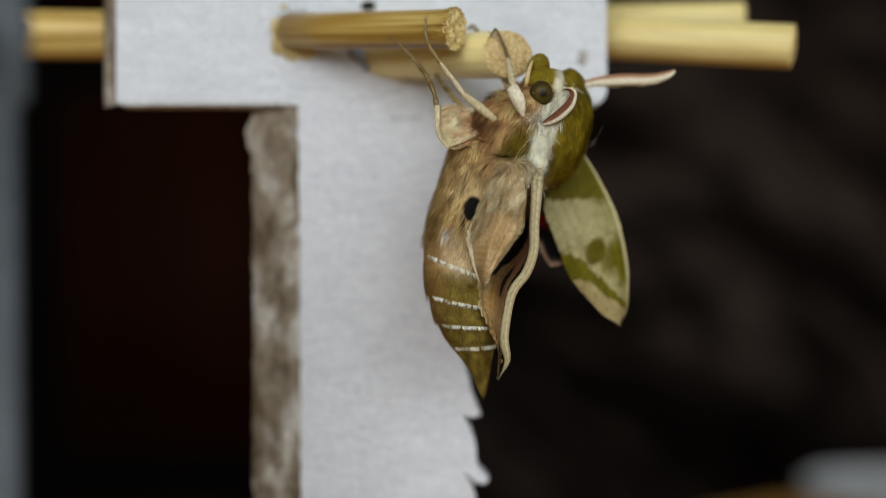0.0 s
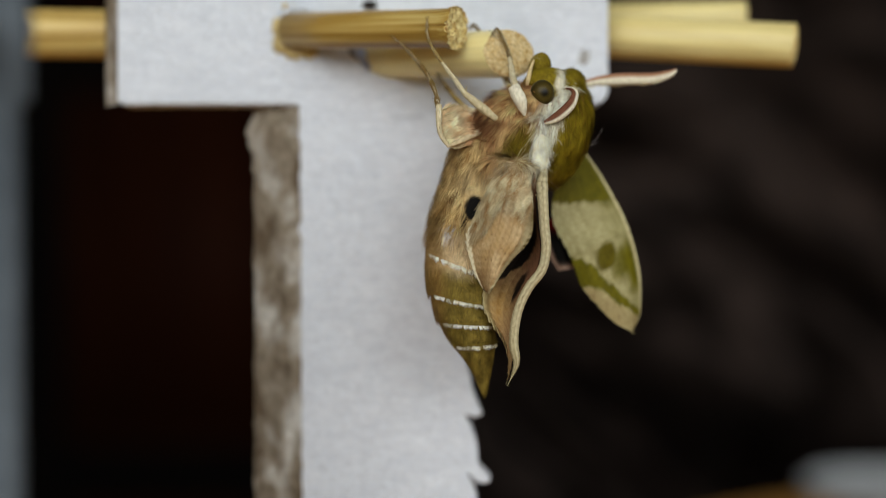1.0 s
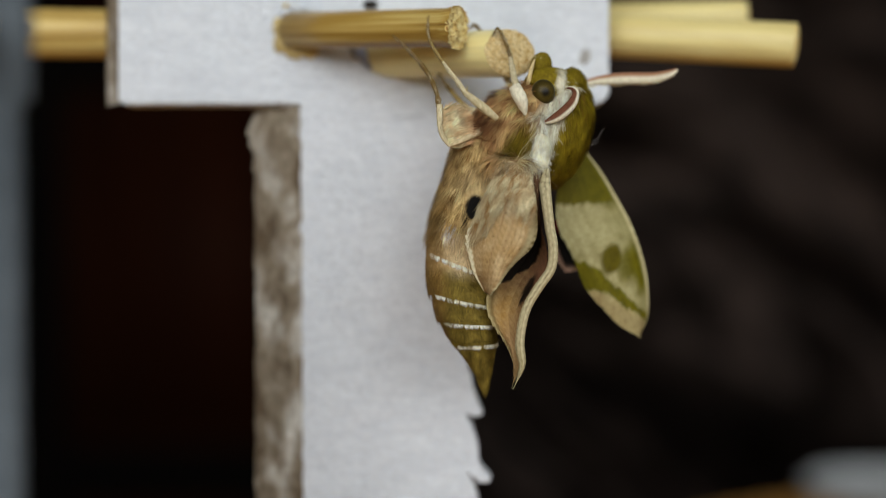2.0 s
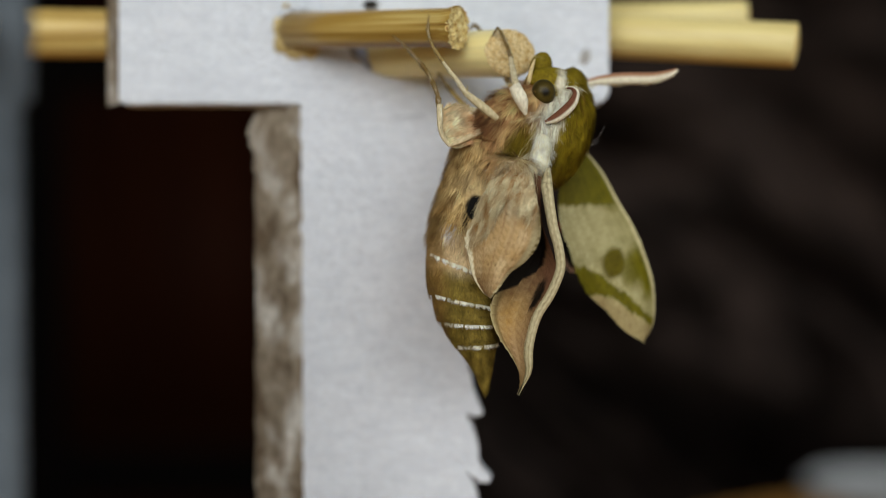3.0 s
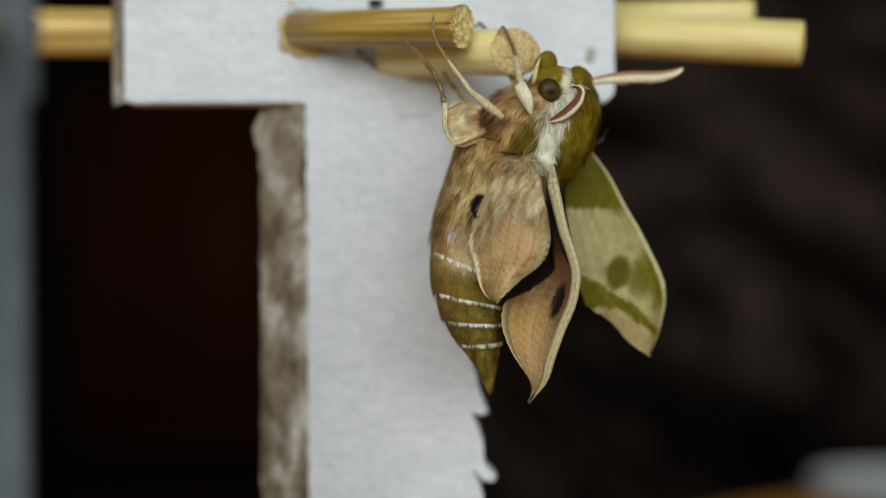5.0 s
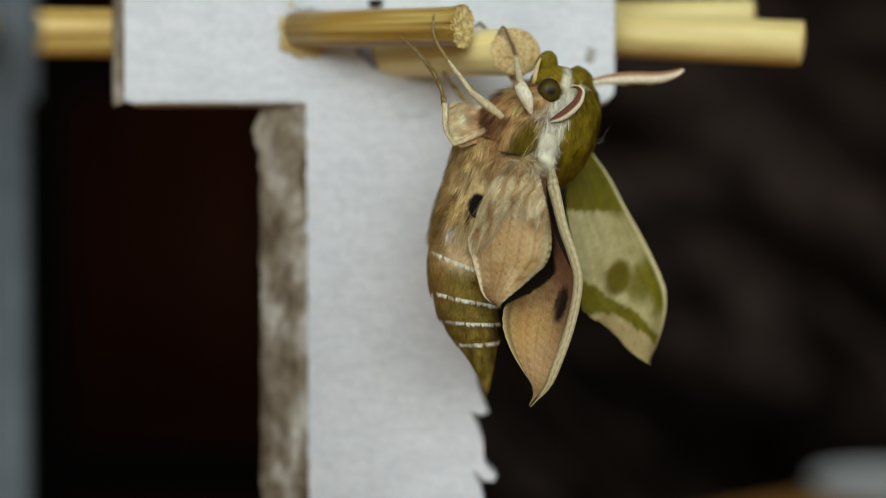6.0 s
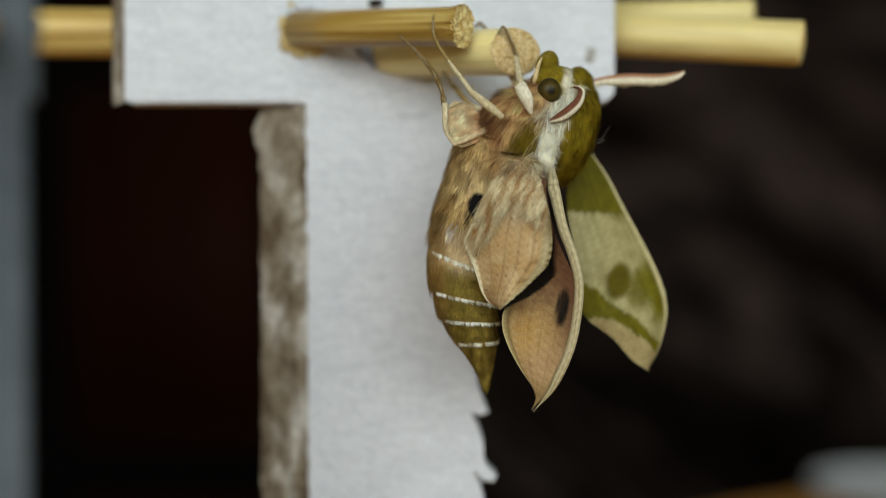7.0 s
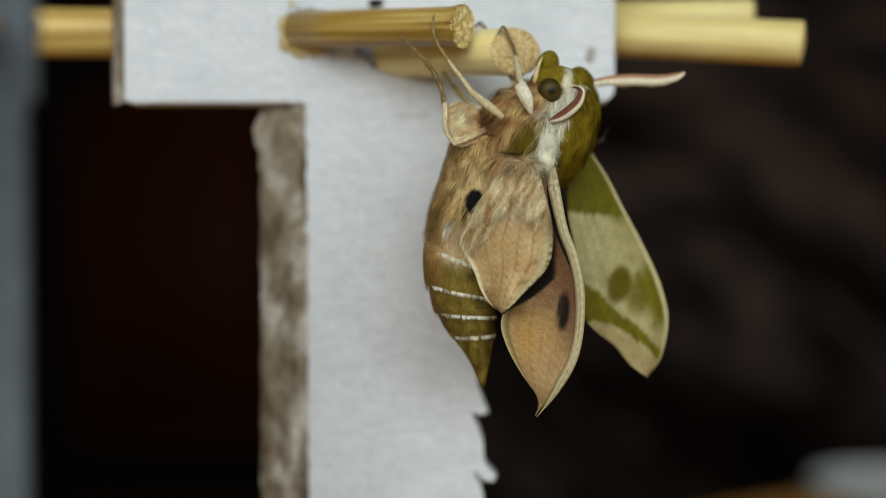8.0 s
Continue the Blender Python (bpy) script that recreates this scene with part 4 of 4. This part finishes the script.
fore_4 = ([(1.1, -0.8), (1.9, -6.5), (1.5, -9.4), (0.8, -13.0), (-1.0, -16.5), (-1.9, -18.7), (-2.3, -20.8), (-1.4, -23.7), (0.4, -26.9), (2.9, -30.3)],
          [(3.1, -2.1), (3.5, -5.8), (4.4, -9.4), (5.8, -13.0), (6.7, -15.5), (6.9, -18.3), (6.5, -22.3), (5.4, -25.5), (3.8, -29.1), (2.1, -31.8)],
          [(4.6, -0.7), (5.2, -4.4), (6.0, -8.3), (7.2, -11.5), (8.0, -15.1), (8.2, -18.3), (7.9, -22.3), (6.9, -25.8), (4.7, -29.4), (2.2, -32.1)])


def fore_depth(s, v, t):
    open_up = min(1.0, t / 7.0)
    return -7.0 + (0.75 - v) / 0.75 * (3.2 - 2.0 * open_up) * np.sin(np.pi * np.clip(s * 0.95 + 0.03, 0, 1)) ** 0.7 + 1.2 * s ** 2


def streaks(s, v, seed, fine=11):
    """Smears and rays that run out from the wing root."""
    return speck(v * fine, s * 2.2, 1.0, seed) * 0.6 + speck(v * fine * 2.7, s * 4.5, 1.0, seed + 3) * 0.35


def fore_colour(x, z, s, v):
    n = speck(x, z, 0.45, 3) * 0.5 + streaks(s, v, 31) * 0.28 + speck(x, z, 1.2, 9) * 0.25 + speck(x, z, 5, 8) * 0.14
    c = blend(lin(216, 182, 126), lin(136, 104, 64), 0.42 + n * 1.3)
    c = blend(c, lin(116, 82, 64), step(0.42, 0.72, v + n * 0.1) * step(0.85, 0.6, s) * 0.6)
    c = blend(c, lin(212, 172, 126), oval(x, z, 3.44, -26.47, 4.0, 3.6, 0.8) * 0.6)
    c = blend(c, lin(216, 168, 92), oval(x, z, 1.31, -22.21, 3.4, 2.6, 0.8, 30) * min(0.7, max(0, 0.4 + n * 1.5)))
    c = blend(c, lin(112, 68, 52), step(-21.86, -14.05, z + n * 2 + (x - 2.38) * 0.5) * 0.68)
    c = blend(c, lin(126, 96, 58), step(-26.11, -30.37, z) * 0.5)
    c = blend(c, BLACK, oval(x + n * 0.2, z + n * 0.5, 5.50, -18.73, 0.8, 2.4, 0.3, -4) * 0.97)
    veins = min(abs(v - a - 0.04 * math.sin(s * 4)) for a in (0.15, 0.28, 0.42, 0.58))
    c = blend(c, lin(126, 88, 60), step(0.018, 0.004, veins) * 0.22)
    c = blend(c, lin(104, 84, 44), step(0.11, 0.06, v + n * 0.03) * 0.75)
    c = blend(c, lin(220, 200, 146), step(0.045, 0.02, v + n * 0.01))
    gap = (x - -1.10) * 0.577 - (z - -18.6) * 0.814 - 0.35 * math.sin(min(1, max(0, (x - -1.10) / 5.5)) * math.pi)
    return blend(c, BLACK, step(0.1, -0.15, gap + n * 0.12) * step(4.93, 4.08, x) * step(-7.66, -9.79, z) * 0.98)


def roll_colour(x, z, s, v):
    n = speck(x, z, 1.4, 3) * 0.5
    lines = 0.5 + 0.5 * math.sin(v * 15 + n * 2.5 + 1.0)
    c = blend(lin(244, 230, 186), lin(116, 88, 48), 0.04 + 0.6 * lines ** 2 * step(0.85, 0.45, v) * (0.85 + n))
    c = blend(c, lin(132, 120, 40), step(0.7, 0.95, s) * 0.5 * lines)
    return blend(c, lin(52, 38, 20), step(0.1, 0.3, speck(x, z, 2.2, 6)) * step(0.16, 0.06, s) * 0.45)


FORE_STAGES = staged((fore_0, fore_1, fore_2, fore_3, fore_4))
FORE = Sheet([(e[0], e[1]) for e in FORE_STAGES], fore_depth, (0.0, 0.75), 1.0, 1.6)
FOREWING = wing(FORE, "forewing", "pinkish underside of the unfolding forewing", fore_colour, np.linspace(0, 1, 27), (0.0, 0.2, 0.4, 0.6, 0.81), 0.06, (7, 9))
ROLL = Roll([e[2] for e in FORE_STAGES], 1.2, fore_depth, 0.7)
wing(ROLL, "forewing", "", roll_colour, np.linspace(0, 1, 31), (0.0, 1.0), 0.3, (7, 11), FOREWING)

# near hindwing
hind_0 = ([(-1.8, -1.0), (-3.7, -4.9), (-4.9, -7.7), (-5.5, -9.4), (-5.3, -10.9), (-4.9, -12.6), (-4.4, -14.0), (-3.9, -15.1), (-3.6, -15.7)], [(1.4, -0.6), (1.4, -3.5), (1.3, -6.3), (1.2, -8.0), (0.3, -9.4), (-0.9, -11.2), (-1.9, -12.6), (-2.9, -14.0), (-3.6, -15.7)])
hind_1 = ([(-2.0, -1.1), (-3.9, -5.0), (-5.1, -7.5), (-5.9, -9.6), (-5.7, -11.3), (-5.1, -13.5), (-4.4, -14.9), (-3.8, -15.9), (-3.2, -16.3)], [(2.0, -1.1), (2.3, -4.3), (2.4, -7.1), (2.3, -8.9), (1.5, -10.6), (0.1, -12.0), (-1.3, -13.8), (-2.2, -15.2), (-3.2, -16.3)])
hind_2 = ([(-2.1, -1.1), (-4.0, -4.3), (-5.2, -7.5), (-6.2, -9.9), (-5.8, -11.7), (-5.5, -13.5), (-4.9, -15.2), (-4.0, -16.4), (-3.2, -17.0)], [(2.3, -1.1), (2.6, -4.3), (3.1, -7.1), (3.2, -9.2), (2.6, -11.0), (1.2, -12.8), (-0.5, -13.9), (-1.9, -15.6), (-3.2, -17.0)])
hind_3 = ([(-2.5, -1.3), (-4.4, -4.8), (-5.7, -8.0), (-6.5, -10.1), (-6.0, -12.2), (-5.4, -14.3), (-4.8, -16.4), (-3.9, -17.5), (-2.9, -18.0)], [(2.4, -1.3), (3.1, -5.1), (3.6, -8.0), (3.8, -10.4), (3.3, -12.5), (2.0, -13.9), (0.3, -15.4), (-1.5, -16.8), (-2.9, -18.0)])
hind_4 = ([(-2.5, -1.3), (-4.6, -4.5), (-6.4, -7.6), (-7.5, -9.8), (-7.0, -11.5), (-5.8, -13.6), (-4.9, -16.1), (-3.7, -17.9), (-2.5, -18.8)], [(2.4, -1.3), (3.3, -5.2), (3.8, -8.0), (3.9, -10.5), (3.5, -12.6), (2.4, -14.3), (0.6, -16.1), (-1.1, -17.9), (-2.5, -18.8)])


def hind_depth(s, v, t):
    w = np.clip(v, 0, 1)
    curl = 0.2 * np.exp(-((w - 0.11) / 0.09) ** 2) - 0.2 * np.exp(-(w / 0.04) ** 2)
    dish = 0.5 * np.sin(2 * np.pi * w) * np.sin(np.pi * np.clip(s, 0, 1))
    return -6.4 - 2.9 * w ** 0.8 * (0.3 + 0.7 * np.clip(s * 4, 0, 1)) - 0.5 * np.sin(np.pi * w) * np.sin(np.pi * np.clip(s, 0, 1)) + 0.5 * s + (curl + dish) * np.clip(s * 2.5 - 0.3, 0, 1)


def hind_colour(x, z, s, v):
    n = speck(x, z, 0.5, 13) * 0.6 + streaks(s, v, 41) * 0.35 + speck(x, z, 1.3, 19) * 0.16 + speck(x, z, 5, 18) * 0.14
    c = blend(lin(236, 204, 154), lin(158, 120, 76), 0.42 + n)
    c = blend(c, lin(228, 188, 128), oval(x, z, -0.73, -12.32, 4.2, 5.0, 0.7, 20) * min(0.8, max(0, 0.45 + n * 1.2)))
    c = blend(c, blend(lin(146, 124, 94), lin(204, 188, 156), 0.5 + streaks(s, v, 55, 26) * 1.4), step(0.46, 0.16, s + n * 0.2) * 0.8)
    c = blend(c, lin(136, 98, 42), step(0.1, 0.5, speck(x, z, 0.9, 5) + 0.3 * n) * step(0.4, 0.12, min(v, 1 - v)) * 0.55)
    c = blend(c, lin(86, 62, 30), step(0.5, 0.6, speck(x, z, 2.6, 9)) * 0.5)
    c = blend(c, lin(104, 82, 42), oval(x, z, 3.74, -8.96, 0.7, 2.2, 0.7) * 0.85)
    veins = min(abs(v - a - 0.06 * math.sin(s * 3)) for a in (0.22, 0.4, 0.56, 0.72))
    c = blend(c, lin(142, 98, 64), step(0.016, 0.004, veins) * 0.35)
    c = blend(c, lin(216, 200, 156), step(0.84, 0.92, v + n * 0.05) * step(0.3, 0.5, s))
    c = blend(c, lin(128, 112, 70), step(0.955, 0.98, v + n * 0.02) * (0.3 + 0.7 * step(-0.1, 0.2, speck(s * 40, v, 1, 3))))
    return blend(c, lin(244, 230, 194), step(0.085, 0.045, v + n * 0.015) * step(0.2, 0.35, s))


def root_hair(sheet, span_s, span_v, centre, ref, verts, faces, cols, norms):
    """Long soft hair on the root half of the hindwing, thinning out towards its tip."""
    rng = np.random.default_rng(int(span_s[0] * 1000 + span_v[0] * 77))
    add, fs, cs, ns = [], [], [], []
    k = len(verts)
    for _ in range(340):
        a, b = rng.uniform(*span_s), rng.uniform(*span_v)
        reach = (0.37 - 0.24 * b + 0.12 * math.sin(b * 9)) * (0.75 + 0.25 * step(0.0, 0.12, b))
        if rng.uniform() > step(reach + 0.1, reach - 0.22, a):
            continue
        p, pa, pb = sheet.at(np.array([a, a + 0.01, a]), np.array([b, b, b + 0.01]), ref)
        n = np.cross(pa - p, pb - p)
        n /= np.linalg.norm(n)
        n = -n if n[1] > 0 else n
        g = np.array((-0.45 + 0.5 * speck(p[0], p[2], 0.6, 3), 0, -1.0)) + rng.normal(0, 0.14, 3)
        g -= n * (g @ n)
        g /= np.linalg.norm(g)
        L = rng.uniform(1.5, 3.3) * (1 - 0.35 * b)
        h = rng.uniform(0.02, 0.034)
        side = np.cross(g, n)
        mid = p + g * L * 0.5 + n * (0.16 + 0.05 * L)
        end = p + g * L + n * 0.12
        q = k + len(add)
        add += [p - side * h - centre, p + side * h - centre, mid - side * h - centre, mid + side * h - centre, end - centre]
        f = [(q, q + 1, q + 3, q + 2), (q + 2, q + 3, q + 4)]
        fs += f if np.cross(side, g) @ n > 0 else [x[::-1] for x in f]
        tone = (1 + 0.55 * speck(p[0] - p[2] * 0.4, p[2] * 0.2, 3.0, 8)) * rng.uniform(0.85, 1.15)
        c = np.array(blend(lin(240, 220, 176), lin(170, 124, 70), min(1, max(0, 0.4 + 1.4 * speck(p[0] - p[2] * 0.4, p[2] * 0.2, 1.5, 9))))) * tone
        # shading put into the colour: roots slightly darker, tips lighter
        cs += [tuple(c * 0.9)] * 2 + [tuple(c)] * 2 + [tuple(np.minimum(0.9, c * 1.2))]
        tilt = n + side * rng.uniform(-0.35, 0.35) + g * rng.uniform(0, 0.3)
        ns += [tilt / np.linalg.norm(tilt)] * 5
    if not add:
        return verts, faces, cols, norms
    return np.concatenate([verts, np.array(add)]), list(faces) + fs, cols + cs, np.concatenate([norms, np.array(ns)])


HIND = Sheet(staged((hind_0, hind_1, hind_2, hind_3, hind_4)), hind_depth, (0.0, 1.0), -1.0, 1.3)
HINDWING = wing(HIND, "hindwing", "pale pink underside of the hindwing", hind_colour, np.linspace(0, 1, 20), np.linspace(0, 1, 8), 0.06, (8, 10), hair=root_hair)

# far forewing, its olive and cream upper side
far_0 = ([(6.9, 0.4), (5.6, -3.1), (5.0, -5.4), (6.2, -8.2), (7.7, -11.7), (8.9, -14.0), (10.8, -16.7), (13.2, -19.4), (15.7, -21.0)], [(10.4, 3.4), (12.6, 0.0), (14.7, -3.9), (15.9, -7.4), (16.5, -10.5), (16.9, -13.6), (17.0, -16.7), (16.7, -19.4), (15.7, -21.1)])
far_1 = ([(7.2, 0.2), (6.4, -3.3), (6.3, -7.5), (7.8, -9.9), (9.4, -12.6), (10.6, -15.7), (12.5, -18.4), (14.8, -20.8), (17.8, -22.5)], [(10.6, 3.2), (13.0, -0.1), (15.4, -4.0), (17.0, -7.5), (18.0, -10.6), (18.7, -13.8), (19.0, -16.9), (18.9, -20.0), (17.8, -22.6)])
far_2 = ([(7.4, 0.2), (6.8, -3.6), (7.3, -8.3), (8.1, -10.6), (8.9, -13.8), (10.8, -16.9), (13.6, -19.6), (15.5, -21.9), (18.8, -24.1)], [(10.5, 3.2), (13.2, -0.1), (15.5, -4.4), (17.4, -7.5), (18.8, -10.6), (20.2, -14.6), (20.6, -18.0), (20.2, -21.7), (18.8, -24.2)])
far_3 = ([(7.4, 0.1), (7.1, -4.6), (7.8, -9.2), (8.5, -13.1), (9.0, -18.6), (11.3, -20.5), (13.7, -22.5), (15.8, -24.8), (18.7, -26.8)], [(10.5, 3.0), (13.2, -0.7), (15.5, -5.0), (17.7, -8.9), (19.5, -12.4), (20.8, -15.5), (21.2, -18.6), (20.4, -22.5), (18.7, -26.8)])
far_4 = ([(7.4, 0.1), (7.3, -5.4), (8.2, -10.1), (9.0, -14.7), (9.5, -19.8), (11.1, -22.1), (13.7, -24.1), (16.0, -26.9), (18.4, -28.6)], [(10.4, 3.0), (13.0, -0.9), (15.3, -5.4), (17.6, -9.7), (20.0, -14.8), (21.3, -19.4), (21.2, -22.9), (20.2, -26.4), (18.4, -28.7)])


def far_depth(s, v, t):
    return 4.2 + 1.8 * np.clip(v, 0, 1) - 0.6 * np.sin(np.pi * np.clip(v, 0, 1)) * np.sin(np.pi * np.clip(s, 0, 1)) ** 0.8


def far_colour(x, z, s, v):
    n = speck(x, z, 0.7, 23) * 0.2 + streaks(s, v, 61) * 0.3 + streaks(s, v, 71, 34) * 0.2 + speck(x, z, 6, 28) * 0.08
    olive, pale = blend(lin(138, 128, 24), lin(84, 78, 12), 0.45 + n * 1.4), blend(lin(220, 208, 156), lin(152, 142, 86), 0.42 + n * 1.5)
    c = pale
    coast = step(0.66, 0.82, v + n * 0.16) * (0.25 + 0.75 * max(step(0.4, 0.2, s), step(0.5, 0.6, s) * step(0.82, 0.72, s)))
    c = blend(c, olive, coast)
    ragged = 0.5 * speck(x * 2.4, z * 0.5, 1.0, 44)
    # olive root, deepened towards the body to paint the shade there
    c = blend(c, blend(olive, DEEP, 0.25 * step(0.7, 0.2, v)), step(-6.3, -5.7, z + n * 0.9 + v * 0.4 + ragged))
    c = blend(c, blend(olive, DEEP, 0.45), oval(x + n * 0.7, z + n * 0.5, 14.5, -15.7, 1.7, 2.5, 0.25, -10))
    c = blend(c, olive, oval(x + n, z, 17.7, -16.5, 1.8, 3.6, 0.4, -24) * 0.85)
    d = (z - -18.66) + (x - 11.61) * 0.66 + 0.05 * (x - 15.11) ** 2 + n * 0.8 + ragged * 0.8
    width = 1.6 - 0.09 * (x - 11.61)
    c = blend(c, olive, step(-width - 0.4, -width + 0.2, d) * (1 - step(0.5, 0.95, d - 0.5 * max(0, 14.49 - x) + n * 0.6)) * step(0.3, 0.42, s))
    low = step(-width + 0.1, -width - 0.6, d) * step(0.4, 0.5, s)
    c = blend(c, blend(lin(204, 186, 134), lin(140, 110, 66), 0.22 + n * 1.3), low)
    return blend(c, lin(230, 216, 164), step(0.93, 0.965, v))


FAR = Sheet(staged((far_0, far_1, far_2, far_3, far_4)), far_depth, (0.0, 1.0), -1.0, 0.8)
wing(FAR, "forewing", "olive-green and cream patterned upper side of the forewing", far_colour, np.linspace(0, 1, 19), np.linspace(0, 1, 7), 0.06, (9, 11))


def sliver():
    """The red, black and pale inner hindwing that shows between the forewings at first."""
    nu, nv = 16, 14
    verts, faces, cols = [], [], []
    left = [(4.75, 6.50, -5.77), (4.36, 6.50, -7.74), (4.60, 6.50, -10.33), (6.25, 6.50, -13.09)]
    right = [(7.57, 7.00, -5.75), (8.35, 7.00, -8.12), (8.83, 7.00, -10.49), (8.35, 7.00, -12.70)]
    for i in range(nu + 1):
        a, b = spline(left, i / nu)[0], spline(right, i / nu)[0]
        for j in range(nv + 1):
            p = a + (b - a) * j / nv
            p[1] -= 0.8 * math.sin(math.pi * j / nv)
            verts.append(p)
            f = i / nu
            c = blend(lin(150, 28, 22), BLACK, step(0.25, 0.5, f + 0.15 * (1 - j / nv)))
            cols.append(blend(c, lin(206, 170, 150), max(step(0.86, 0.93, f), step(0.2, 0.08, j / nv) * step(0.5, 0.65, f))))
    n = len(verts)
    q = lambda a, b: a * (nv + 1) + b
    back = [v + np.array((0, 0.12, 0)) for v in verts]
    for i in range(nu):
        for j in range(nv):
            faces.append((q(i, j), q(i, j + 1), q(i + 1, j + 1), q(i + 1, j)))
            faces.append((n + q(i, j), n + q(i + 1, j), n + q(i + 1, j + 1), n + q(i, j + 1)))
    return link("hindwing", np.array(verts + back) * MM, faces, WING, moth, "red and black inner hindwing with a pale edge", colours=cols + cols)


INNER = sliver()


# ---- movement ----
def motions():
    for ob, rows in PANELS:
        walk(ob, rows)
    walk(INNER, [(t, pose(dx * MM, 0, dz * MM)) for t, dx, dz in ((0.0, 0, 0), (1.5, 1.4, -0.85), (3.5, 2.7, -1.0), (6.0, 3.7, -1.0), (8.0, 3.7, -1.0))])
    # the abdomen draws up and aside: seconds, share sideways, share upwards
    pull = [(0.0, 0.0, 0.0), (4.5, 0.0, 0.0), (6.0, 0.5, 0.15), (7.0, 0.55, 0.2), (7.5, 1.1, 1.0), (8.0, 1.0, 1.0)]
    for i, ob in enumerate(RINGS):
        side, up = (-0.75, 0.6) if i == 0 else (-1.05, 0.95 + 0.04 * i)
        walk(ob, [(t, pose(side * f * MM, 0, up * g * MM)) for t, f, g in pull])
    joint = Vector((4.50, 0.00, 7.50)) * MM
    walk(HEAD, [(t, Matrix.Translation(joint) @ pose(0, 0, 0, 0, a, 0) @ Matrix.Translation(-joint)) for t, a in ((0.0, 0), (4.5, 0), (6.5, 1.0), (7.5, 2.0), (8.0, 2.0))])


motions()
